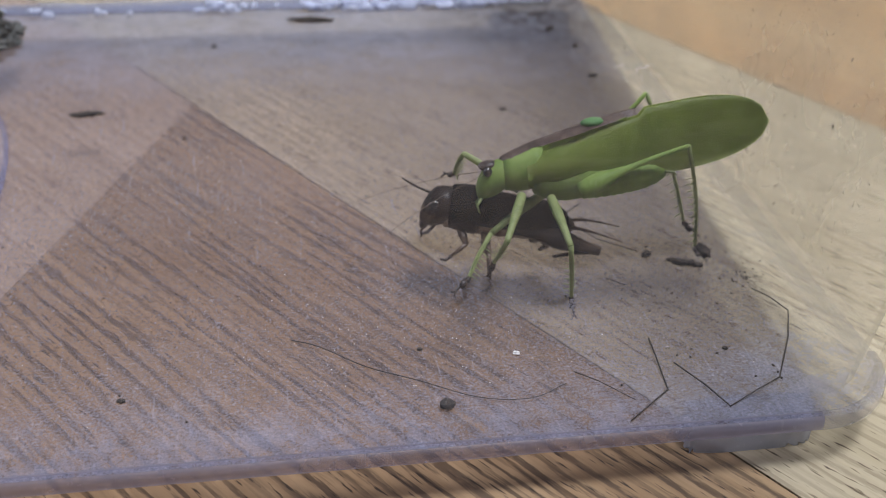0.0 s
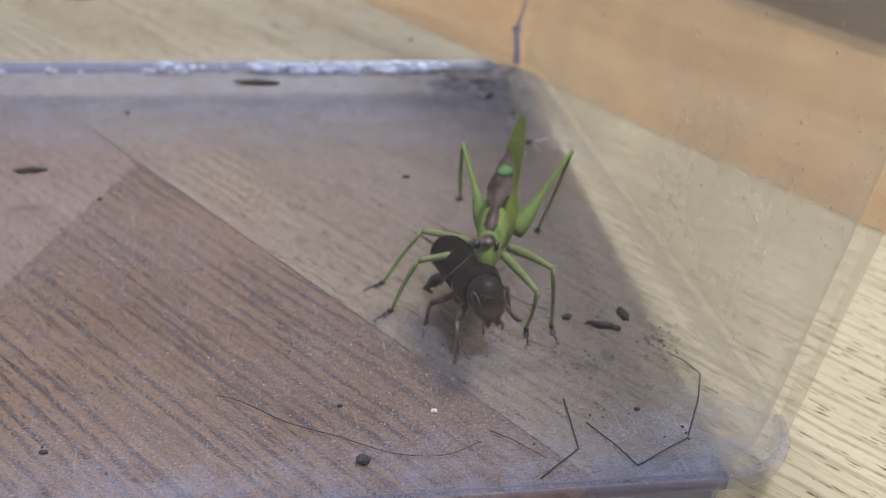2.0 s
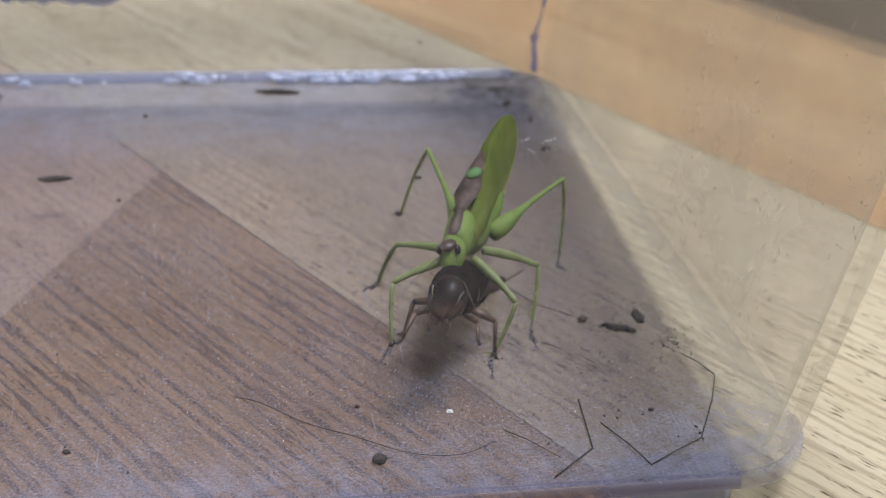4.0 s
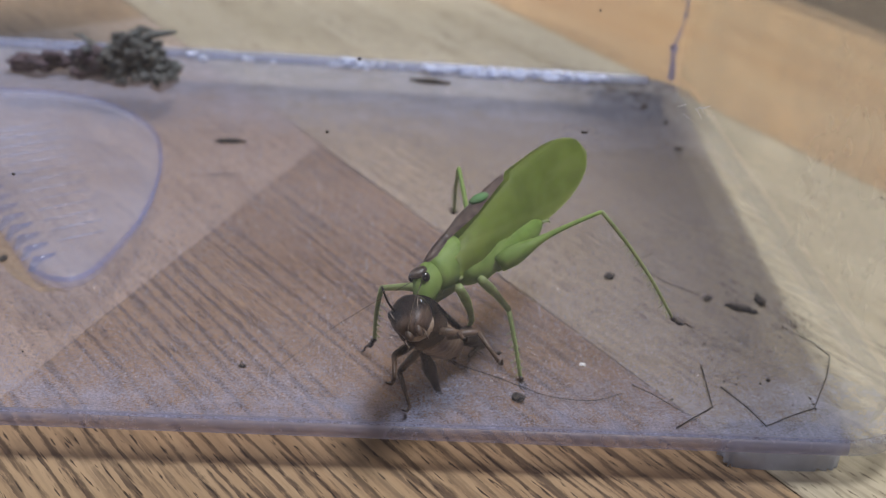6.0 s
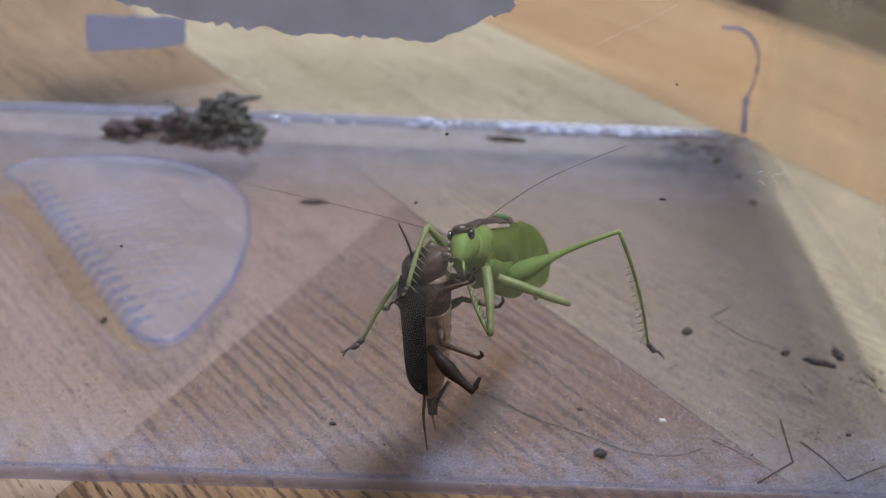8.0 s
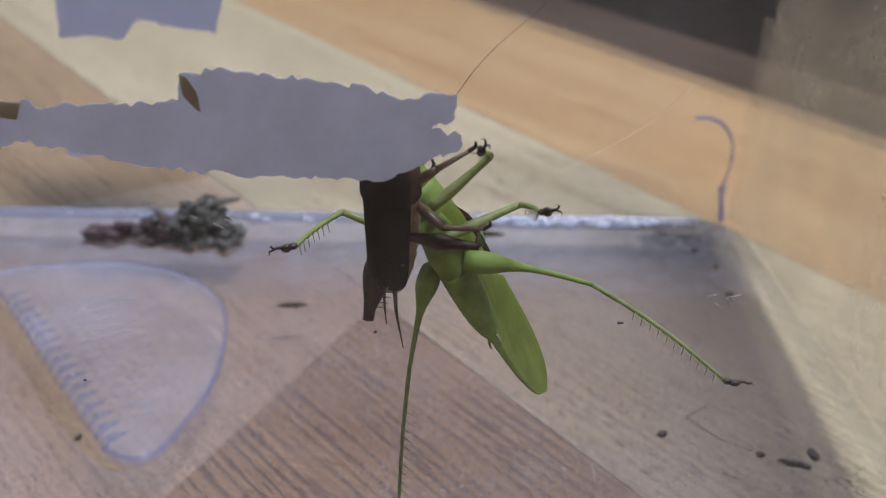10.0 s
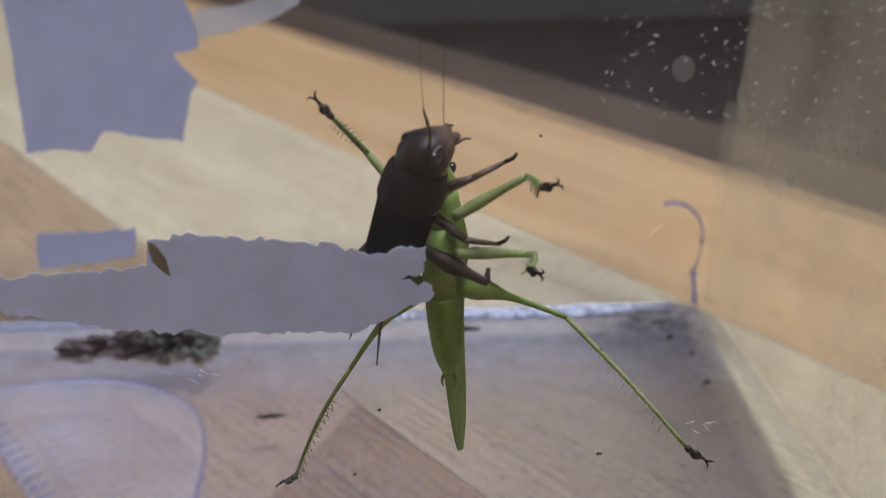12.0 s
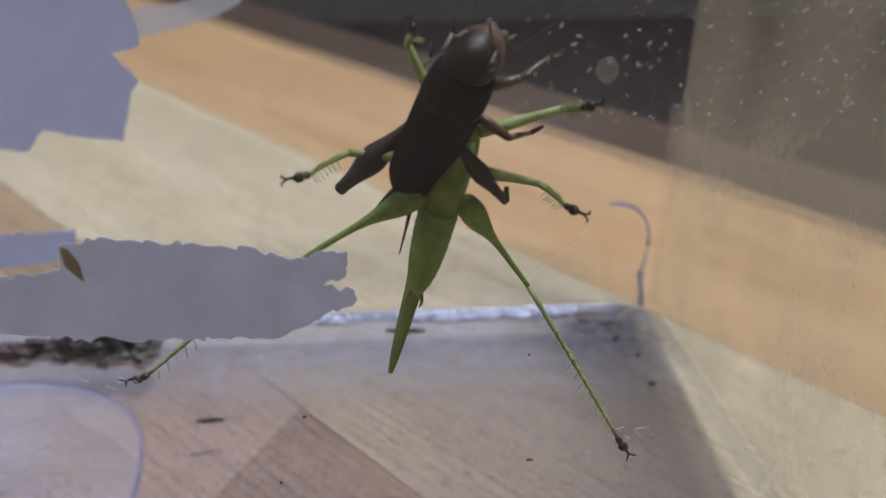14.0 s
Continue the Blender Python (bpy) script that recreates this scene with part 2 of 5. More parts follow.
def paper(name, colour):
    k = Mat(name)
    c = k.coords()
    f = k.noise(c, 260.0, 6, 0.65)
    col = k.mixc(k.span(f, 0.3, 0.7, 0.0, 1.0), colour, tuple(v * 0.88 for v in colour))
    d = k.node("ShaderNodeBsdfDiffuse", Color=col, Roughness=0.6)
    k.link(k.bump(f, 0.4, 0.0004), d.inputs["Normal"])
    return k.done(k.mix(0.62, d.outputs[0], k.node("ShaderNodeBsdfTranslucent", Color=col).outputs[0]))


PAPER = paper("torn_label_paper", (0.82, 0.85, 0.97))
PAPER_BLUE = paper("printed_label_paper", (0.70, 0.73, 0.90))
PAPER_TAN = paper("label_glue_paper", (0.58, 0.53, 0.45))


def skin(name, light, dark, rough, scale, bump=0.25, through=0.0, coat=0.0, spec=0.5, under=None, waist=-0.0006):
    """Insect cuticle: mottled at two scales, a little gloss; thin parts let light through."""
    k = Mat(name)
    c = k.coords()
    a = k.noise(c, scale, 5, 0.6)
    b = k.noise(c, scale * 7, 3, 0.6)
    col = k.mixc(k.span(a, 0.35, 0.68, 0.0, 1.0), light, dark)
    if under:
        # paler, mottled brown on the lower side of the body
        z = k.node("ShaderNodeSeparateXYZ", Vector=c).outputs[2]
        low = k.span(k.math("ADD", z, k.math("MULTIPLY", k.math("SUBTRACT", a, 0.5), 0.0022)), waist, waist - 0.0011, 0.0, 1.0)
        col = k.mixc(low, col, k.mixc(k.span(b, 0.4, 0.62, 0.0, 0.75), under, tuple(0.35 * v for v in under)))
    col = k.mixc(k.span(b, 0.45, 0.75, 0.0, 0.35), col, tuple(v * 0.6 for v in dark))
    nrm = k.bump(k.math("ADD", a, k.math("MULTIPLY", b, 0.5)), bump, 0.0002)
    p = k.principled(col, k.span(b, 0.3, 0.7, rough, rough + 0.18), normal=nrm, spec=spec, Coat_Weight=coat, Coat_Roughness=0.3)
    if through:
        p = k.mix(through, p, k.node("ShaderNodeBsdfTranslucent", Color=col).outputs[0])
    return k.done(p)


def wing_skin():
    """Leaf-green wing: net of fine veins over a translucent blade."""
    k = Mat("leaf_green_wing")
    c = k.coords()
    net = k.node("ShaderNodeTexVoronoi", Vector=k.node("ShaderNodeMapping", Vector=c, Scale=(1500, 2300, 2300)).outputs[0], Scale=1.0)
    net.feature = "DISTANCE_TO_EDGE"
    vein = k.span(net.outputs["Distance"], 0.0, 0.12, 1.0, 0.0)
    ribs = k.noise(k.node("ShaderNodeMapping", Vector=c, Scale=(60, 600, 600), Rotation=(0, 0.25, 0)).outputs[0], 1.0, 2, 0.5)
    patch = k.noise(c, 220.0, 4, 0.55)
    col = k.mixc(k.span(patch, 0.35, 0.7, 0.0, 1.0), (0.365, 0.455, 0.09), (0.245, 0.335, 0.05))
    col = k.mixc(k.span(ribs, 0.50, 0.68, 0.0, 0.5), col, (0.46, 0.52, 0.15))
    col = k.mixc(k.math("MULTIPLY", vein, 0.22), col, (0.46, 0.52, 0.18))
    nrm = k.bump(k.math("ADD", vein, k.math("MULTIPLY", ribs, 1.5)), 0.3, 0.00015)
    p = k.principled(col, 0.38, normal=nrm)
    return k.done(k.mix(0.55, p, k.node("ShaderNodeBsdfTranslucent", Color=col).outputs[0]))


GREEN_WING = wing_skin()
GREEN_BODY = skin("green_cuticle", (0.285, 0.40, 0.105), (0.19, 0.285, 0.06), 0.5, 420.0, through=0.4, spec=0.3)
GREEN_BELLY = skin("olive_belly", (0.29, 0.45, 0.085), (0.20, 0.32, 0.05), 0.45, 500.0, through=0.5)
GREEN_LEG = skin("pale_green_leg", (0.37, 0.43, 0.18), (0.25, 0.30, 0.11), 0.4, 700.0, through=0.45)
GREEN_SPOT = skin("mint_spot", (0.14, 0.29, 0.11), (0.09, 0.20, 0.07), 0.5, 700.0, through=0.3, spec=0.2)
BROWN_BACK = skin("brown_back", (0.22, 0.155, 0.125), (0.018, 0.012, 0.010), 0.3, 330.0, 0.9)
DARK_FOOT = skin("dark_foot", (0.035, 0.02, 0.014), (0.015, 0.009, 0.007), 0.4, 1200.0)
EYE_BLACK = skin("black_eye", (0.012, 0.009, 0.008), (0.006, 0.005, 0.005), 0.12, 1500.0, 0.05, coat=0.6)
CR_HEAD = skin("cricket_head", (0.024, 0.015, 0.012), (0.008, 0.006, 0.0058), 0.33, 420.0, 0.12, spec=0.12, under=(0.10, 0.064, 0.046), waist=0.0)
CR_BACK = skin("cricket_back", (0.009, 0.0068, 0.0062), (0.0032, 0.0028, 0.0028), 0.7, 420.0, 0.45, spec=0.06, under=(0.07, 0.044, 0.03))
CR_BELLY = skin("cricket_belly", (0.27, 0.18, 0.115), (0.085, 0.05, 0.03), 0.45, 380.0, 0.5)
CR_LEG = skin("cricket_leg", (0.12, 0.072, 0.045), (0.035, 0.021, 0.014), 0.4, 700.0, 0.4)
CR_THIGH = skin("dark_cricket_thigh", (0.045, 0.028, 0.019), (0.013, 0.009, 0.0075), 0.5, 500.0, 0.5, spec=0.2)
CR_MARK = skin("cheek_mark", (0.20, 0.15, 0.11), (0.11, 0.08, 0.06), 0.5, 600.0)
CR_PALE = skin("pale_membrane", (0.36, 0.28, 0.21), (0.22, 0.15, 0.10), 0.35, 600.0)
HAIR = skin("brown_hair", (0.10, 0.07, 0.045), (0.05, 0.034, 0.022), 0.5, 900.0)
SHED = skin("dried_leg", (0.02, 0.014, 0.012), (0.009, 0.007, 0.006), 0.5, 900.0)
PELLET = skin("dropping", (0.045, 0.034, 0.026), (0.012, 0.009, 0.008), 0.7, 1300.0, 0.9)
CLUMP = skin("dry_clump", (0.125, 0.13, 0.12), (0.03, 0.03, 0.03), 0.7, 420.0, 0.9)
CLUMP_RED = skin("wine_red_petal", (0.085, 0.05, 0.06), (0.03, 0.016, 0.022), 0.6, 500.0, 0.6)
GRIT = skin("white_grit", (0.72, 0.70, 0.68), (0.5, 0.47, 0.45), 0.6, 1500.0)
FLECK = plastic("dried_fleck", 0.5, 0.9, (0.95, 0.95, 0.95), (0.62, 0.58, 0.55), 0.2, 0.3)
WEB = skin("white_web", (0.75, 0.75, 0.78), (0.6, 0.6, 0.64), 0.6, 1500.0)
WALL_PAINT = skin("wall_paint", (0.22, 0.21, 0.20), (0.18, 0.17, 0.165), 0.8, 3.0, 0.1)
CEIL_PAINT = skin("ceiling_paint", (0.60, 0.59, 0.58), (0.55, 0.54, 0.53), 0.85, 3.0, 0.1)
DARK_FLOOR = skin("dark_floor", (0.112, 0.094, 0.092), (0.068, 0.057, 0.057), 0.9, 9.0, 0.2, spec=0.05)

# ---------------------------------------------------------------- mesh tools (centimetres)


def part(name, bm, material, parent=None, label="", smooth=True):
    """Links a bmesh, drawn in centimetres, as one mesh object."""
    bmesh.ops.scale(bm, vec=(CM, CM, CM), verts=bm.verts)
    bmesh.ops.recalc_face_normals(bm, faces=bm.faces)
    me = bpy.data.meshes.new(name)
    bm.to_mesh(me)
    bm.free()
    for p in me.polygons:
        p.use_smooth = smooth
    me.materials.append(material)
    ob = new(name, me)
    if parent is not None:
        ob.parent = parent
    return tagged(ob, label)


def thing(name, label, category, group="", kind="", place=None):
    ob = new(name)
    ob.empty_display_size = 0.01
    if place is not None:
        ob.matrix_world = place
    return tagged(ob, label, category, group, kind)


def ring(bm, centre, side, up, ry, rz, n, power=2.0):
    vs = []
    for i in range(n):
        a = 2 * math.pi * i / n
        ca, sa = math.cos(a), math.sin(a)
        e = 2.0 / power
        x = math.copysign(abs(ca) ** e, ca)
        y = math.copysign(abs(sa) ** e, sa)
        vs.append(bm.verts.new(centre + side * (ry * x) + up * (rz * y)))
    return vs


def bridge(bm, rings, cap=True):
    for a, b in zip(rings, rings[1:]):
        n = len(a)
        for i in range(n):
            bm.faces.new((a[i], a[(i + 1) % n], b[(i + 1) % n], b[i]))
    if cap:
        bm.faces.new(rings[0][::-1])
        bm.faces.new(rings[-1])


def loft(sections, n=16, bm=None, power=2.0):
    """A body along x: sections of (x, y, z, half width, half height)."""
    bm = bm or bmesh.new()
    rings = [ring(bm, Vector((x, y, z)), Vector((0, 1, 0)), Vector((0, 0, 1)), ry, rz, n, power) for x, y, z, ry, rz in sections]
    bridge(bm, rings)
    return bm


def spline(points, steps):
    """Catmull-Rom through points."""
    ps = [Vector(p) for p in points]
    ps = [2 * ps[0] - ps[1], *ps, 2 * ps[-1] - ps[-2]]
    res = []
    for i in range(1, len(ps) - 2):
        for s in range(steps):
            u = s / steps
            a, b, c, d = ps[i - 1 : i + 3]
            res.append(0.5 * (2 * b + (c - a) * u + (2 * a - 5 * b + 4 * c - d) * u * u + (3 * b - a - 3 * c + d) * u**3))
    res.append(ps[-2])
    return res


def tube(points, radii, n=8, bm=None, flat=1.0):
    """A tapered tube through points; radii as many as points, or two ends."""
    bm = bm or bmesh.new()
    ps = [Vector(p) for p in points]
    if len(radii) == 2 and len(ps) > 2:
        radii = [radii[0] + (radii[1] - radii[0]) * i / (len(ps) - 1) for i in range(len(ps))]
    rings = []
    ref = Vector((0.13, 0.21, 1.0))
    for i, p in enumerate(ps):
        d = (ps[min(i + 1, len(ps) - 1)] - ps[max(i - 1, 0)]).normalized()
        side = d.cross(ref)
        side = side.normalized() if side.length > 1e-4 else Vector((0, 1, 0))
        up = side.cross(d).normalized()
        rings.append(ring(bm, p, side, up, radii[i], radii[i] * flat, n))
    bridge(bm, rings)
    return bm


def blob(centre, size, bm=None, seg=14, rows=9, rough=0.0, freq=3.0, turn=None):
    """An uneven ellipsoid."""
    bm = bm or bmesh.new()
    geo = bmesh.ops.create_uvsphere(bm, u_segments=seg, v_segments=rows, radius=1.0)
    for v in geo["verts"]:
        k = 1 + rough * noise.noise(v.co * freq + Vector(centre) * 7.0)
        co = Vector((v.co.x * size[0], v.co.y * size[1], v.co.z * size[2])) * k
        v.co = (turn @ co if turn else co) + Vector(centre)
    return bm


def box(lo, hi, bm=None, bevel=0.0):
    bm = bm or bmesh.new()
    geo = bmesh.ops.create_cube(bm, size=1.0)
    for v in geo["verts"]:
        v.co = Vector([lo[i] + (v.co[i] + 0.5) * (hi[i] - lo[i]) for i in range(3)])
    if bevel:
        edges = list({e for v in geo["verts"] for e in v.link_edges})
        bmesh.ops.bevel(bm, geom=edges, offset=bevel, segments=2, affect="EDGES")
    return bm


def prism(outline, z0, z1, bm=None):
    """Upright prism over a flat outline of (x, y)."""
    bm = bm or bmesh.new()
    a = [bm.verts.new((x, y, z0)) for x, y in outline]
    b = [bm.verts.new((x, y, z1)) for x, y in outline]
    bm.faces.new(a[::-1])
    bm.faces.new(b)
    for i in range(len(a)):
        j = (i + 1) % len(a)
        bm.faces.new((a[i], a[j], b[j], b[i]))
    return bm


def aim(start, end, pole):
    """A limb's pose: from start along +x towards end, its bowed side towards pole."""
    x = (end - start).normalized()
    z = pole - pole.dot(x) * x
    z = z.normalized() if z.length > 1e-5 else x.orthogonal().normalized()
    m = Matrix((x, z.cross(x), z)).transposed().to_4x4()
    m.translation = start * CM
    return m


# ---------------------------------------------------------------- the room (metres turned to centimetres)
R0, R1, F0, F1, Z0, Z1 = -220.0, 240.0, -230.0, 430.0, -76.0, 175.0


def room():
    tagged(part("floor", box((R0, F0, Z0 - 4), (R1, F1, Z0)), DARK_FLOOR, smooth=False), "dark brown floor beyond the table", "floor", kind="structure")
    tagged(part("ceiling", box((R0, F0, Z1), (R1, F1, Z1 + 6)), CEIL_PAINT, smooth=False), "plain white ceiling", "ceiling", kind="structure")
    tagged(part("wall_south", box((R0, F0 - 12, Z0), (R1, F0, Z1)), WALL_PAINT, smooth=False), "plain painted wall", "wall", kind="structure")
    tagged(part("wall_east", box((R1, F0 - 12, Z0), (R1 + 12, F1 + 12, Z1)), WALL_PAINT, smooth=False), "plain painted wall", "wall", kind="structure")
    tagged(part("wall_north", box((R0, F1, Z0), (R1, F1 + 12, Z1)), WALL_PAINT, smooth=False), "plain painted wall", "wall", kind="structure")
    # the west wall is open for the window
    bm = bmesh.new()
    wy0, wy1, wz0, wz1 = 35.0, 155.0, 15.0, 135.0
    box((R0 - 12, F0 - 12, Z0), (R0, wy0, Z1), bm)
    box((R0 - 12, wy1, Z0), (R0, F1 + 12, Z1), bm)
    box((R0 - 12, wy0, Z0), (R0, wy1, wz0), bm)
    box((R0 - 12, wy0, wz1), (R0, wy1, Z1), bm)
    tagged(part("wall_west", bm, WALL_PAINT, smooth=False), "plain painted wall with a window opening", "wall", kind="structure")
    lamp = thing("ceiling_lamp", "square white ceiling lamp over the table", "lamp", place=pose(0.30, -0.08, 1.68))
    part("lamp_frame", box((-24, -24, 1.2), (24, 24, 6.9), bevel=0.6), CEIL_PAINT, lamp, smooth=False)


room()

# ---------------------------------------------------------------- the table: planks along the grain
UX, UY = math.cos(-GRAIN), math.sin(-GRAIN)  # along the grain
VX, VY = -UY, UX  # across it
TABLE = -0.6


def uv(u, v):
    return (u * UX + v * VX, u * UY + v * VY)


def table():
    top = thing("table_top", "varnished oak table top of mixed planks", "table", kind="structure")
    cut = lambda v: -10.16 - 0.66 * (v + 0.96)
    g = 0.012
    planks = [
        (WOOD_PALE, -0.96, 6.8, lambda v: -62.0, lambda v: 70.0, 0.0),
        (WOOD_TAN, 6.8, 13.7, lambda v: -70.0, lambda v: 60.0, 0.0),
        # two narrow strips, darker by steps, paint the soft shade at the far edge
        (WOOD_BROWN, 13.7, 14.4, lambda v: -75.0, lambda v: 60.0, 0.0),
        (WOOD_SHADED_EDGE, 14.4, 17.4, lambda v: -75.0, lambda v: 60.0, 0.0),
        (WOOD_BROWN, -11.6, -0.96, cut, lambda v: 70.0, 0.0),
        (WOOD_ROSE, -11.6, -0.96, lambda v: -17.4, cut, 0.0),
        (WOOD_LIGHT, -11.6, -0.96, lambda v: -60.0, lambda v: -17.4, 0.0),
        (WOOD_PALE, -16.5, -11.6, lambda v: -60.0, lambda v: -12.0, 0.0),
        (WOOD_BROWN, -16.5, -11.6, lambda v: -12.0, lambda v: 70.0, 0.0),
        (WOOD_TAN, -24.0, -16.5, lambda v: -60.0, lambda v: 60.0, 0.0),
        (WOOD_PALE, -32.0, -24.0, lambda v: -60.0, lambda v: 60.0, 0.0),
        (WOOD_BROWN, -40.0, -32.0, lambda v: -60.0, lambda v: 60.0, 0.0),
        (WOOD_PALE, -48.0, -40.0, lambda v: -60.0, lambda v: 60.0, 0.0),
    ]
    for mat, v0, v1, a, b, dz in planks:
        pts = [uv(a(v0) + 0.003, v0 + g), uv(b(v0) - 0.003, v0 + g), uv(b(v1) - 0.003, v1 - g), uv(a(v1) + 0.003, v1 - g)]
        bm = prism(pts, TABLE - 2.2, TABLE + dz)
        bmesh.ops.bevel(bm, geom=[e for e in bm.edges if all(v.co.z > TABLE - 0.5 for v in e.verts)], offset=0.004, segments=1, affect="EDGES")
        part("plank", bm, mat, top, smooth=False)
    under = prism([uv(-74, -47.5), uv(69, -47.5), uv(59, 16.8), uv(-74, 16.8)], TABLE - 4.0, TABLE - 2.2)
    part("underframe", under, WOOD_BROWN, top, smooth=False)
    for u, v in ((-55, -42), (-55, 10), (50, -42), (50, 10)):
        x, y = uv(u, v)
        part("table_leg", box((x - 3, y - 3, Z0), (x + 3, y + 3, TABLE - 4.0), bevel=0.4), WOOD_BROWN, top, smooth=False)


# ---------------------------------------------------------------- the plastic tank
TX0, TX1, TY0, TY1 = -18.0, 0.6, -0.35, 10.25  # inner outline at the floor
DRAFT, SIDE_DRAFT, HIGH, THICK = 0.2, 0.13, 11.0, 0.2
TAPER = 0.04  # the side wall stands a little askew


def front_y(z, out=0.0):
    """The inner face of the front wall at a height; out: how far outside it."""
    return TY0 - DRAFT * z - out


def back_y(z, out=0.0):
    return TY1 + DRAFT * z + out


def outline(off, r, n=7, z=0.0):
    """Rounded rectangle, off outside the inner floor outline; the side wall leans out less than the others."""
    x0, x1, y0, y1 = TX0 - off, TX1 + off + (SIDE_DRAFT - DRAFT) * max(z, 0.0), TY0 - off, TY1 + off
    pts = []
    for cx, cy, a0 in ((x1 - r, y1 - r, 0), (x0 + r, y1 - r, 90), (x0 + r, y0 + r, 180), (x1 - r, y0 + r, 270)):
        for i in range(n + 1):
            a = radians(a0 + 90 * i / n)
            x, y = cx + r * math.cos(a), cy + r * math.sin(a)
            pts.append((x - TAPER * (y - TY0) if x > -5 else x, y))
    return pts


def corner_r(z):
    """The walls' corners grow rounder with height."""
    return 0.66 + 0.2 * max(z, 0.0)


def tank():
    t = thing("plastic_tank", "clear plastic insect tank with a scuffed dusty floor, on the table", "tank")
    fil = 0.04
    # wall shell: inner face up, over the rim and down the outer face
    prof = []
    for i in range(3):
        a = radians(90 * i / 2)
        prof.append((-fil + fil * math.sin(a), fil - fil * math.cos(a)))
    inner = [(o + (DRAFT * z if z >= fil else DRAFT * z * z / fil), z) for o, z in prof] + [(DRAFT * z, z) for z in (0.7, 1.5, 2.7, 4.0, 6.0, 8.0, HIGH)]
    outer = [(o + THICK, z) for o, z in ((DRAFT * HIGH, HIGH), (DRAFT * 8, 8.0), (DRAFT * 6, 6.0), (DRAFT * 4, 4.0), (DRAFT * 2.7, 2.7), (DRAFT * 1.5, 1.5), (DRAFT * 0.2, 0.2), (0.0, -0.06), (-0.02, -0.13), (-0.06, -0.18), (-0.12, -THICK))]
    bm = bmesh.new()
    rings = [[bm.verts.new((x, y, z)) for x, y in outline(o, corner_r(z) + (0.1 if k >= len(inner) else 0), 10, z)] for k, (o, z) in enumerate(inner + outer)]
    bridge(bm, rings, cap=False)
    for f in bm.faces:
        c = f.calc_center_median()
        f.material_index = 1 if c.x > 0.16 + 0.12 * c.z and c.z > 0.12 else 0
    wall = part("tank_wall", bm, TANK_WALL, t, "clear plastic wall")
    wall.data.materials.append(TANK_SIDE)
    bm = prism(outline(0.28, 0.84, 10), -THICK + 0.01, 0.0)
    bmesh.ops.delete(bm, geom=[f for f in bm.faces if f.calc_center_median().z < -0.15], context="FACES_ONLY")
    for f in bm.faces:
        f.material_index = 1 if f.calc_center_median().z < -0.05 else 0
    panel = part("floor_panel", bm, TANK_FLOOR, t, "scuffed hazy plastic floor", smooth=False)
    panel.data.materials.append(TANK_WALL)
    # the moulded lip of the floor, along the front and round the corner
    n = 90
    lip = [(0.205, 0.002), (0.28, -0.004), (0.312, -0.03), (0.318, -0.10), (0.305, -0.16), (0.265, -0.19), (0.205, -0.18)]

    def strip(path):
        """The lip's profile swept along (x, y, way out) points."""
        bm = bmesh.new()
        bridge(bm, [[bm.verts.new((x + ox * d, y + oy * d, z)) for d, z in lip] for x, y, ox, oy in path])
        return bm

    wobble = lambda i: 0.008 * noise.noise(Vector((i * 0.5, 3.0, 0)))
    cx, cy, r = TX1 - 0.66, TY0 + 0.66, 0.66
    arc = [radians(-90 + 9 * i) for i in range(11)]
    turn = [(cx + r * math.cos(a), cy + r * math.sin(a), math.cos(a), math.sin(a)) for a in arc]
    part("edge_bead", strip([(-17.2 + 17.1 * i / n, TY0 + wobble(i), 0.0, -1.0) for i in range(n + 1)]), EDGE_HAZE, t, "scuffed bluish plastic edge")
    part("corner_bead", strip([(-0.1, TY0, 0.0, -1.0)] + turn), EDGE_CLEAR, t, "milky rounded bottom edge")
    bm = bmesh.new()
    rows = []
    for i in range(n + 1):
        x = -17.3 + 17.0 * i / n
        w = 0.04 * noise.noise(Vector((x * 1.7, 9.0, 0)))
        cross = [(0.10, 0.006), (0.05, 0.04), (0.01, 0.10), (-0.03, 0.14 + w), (-0.07, 0.14 + w), (-0.10, 0.06), (-0.09, 0.006)]
        rows.append([bm.verts.new((x, TY1 - d - w * 0.5, z)) for d, z in cross])
    bridge(bm, rows)
    part("back_bead", bm, BACK_HAZE, t, "bluish white moulded back edge")
    # feet: milky scalloped pads under the corners
    for cx, cy in ((-0.66, -0.2), (-0.66, 10.1), (-17.2, -0.2), (-17.2, 10.1)):
        pts = []
        for i in range(64):
            a = 2 * math.pi * i / 64
            e = 0.5
            x = 0.68 * math.copysign(abs(math.cos(a)) ** e, math.cos(a))
            y = 0.2 * math.copysign(abs(math.sin(a)) ** e, math.sin(a))
            k = 1 + 0.02 * noise.noise(Vector((9 * math.cos(a), 9 * math.sin(a), cx)))
            pts.append((cx + x * k, cy + y * k))
        bm = prism(pts, TABLE, -THICK - 0.003)
        bmesh.ops.bevel(bm, geom=[ed for ed in bm.edges if all(v.co.z < TABLE + 0.01 for v in ed.verts)], offset=0.05, segments=2, affect="EDGES")
        part("foot", bm, FOOT_MILK, t, "milky plastic foot")
    # rim
    bm = bmesh.new()
    rr = [[bm.verts.new((x, y, z)) for x, y in outline(o, 2.9, 10, HIGH)] for o, z in ((2.16, 11.0), (2.16, 11.25), (2.9, 11.25), (2.9, 10.9), (2.45, 10.9), (2.43, 11.0), (2.16, 11.0))]
    bridge(bm, rr, cap=False)
    bmesh.ops.remove_doubles(bm, verts=bm.verts, dist=1e-4)
    part("rim", bm, MILK, t, "milky plastic rim")


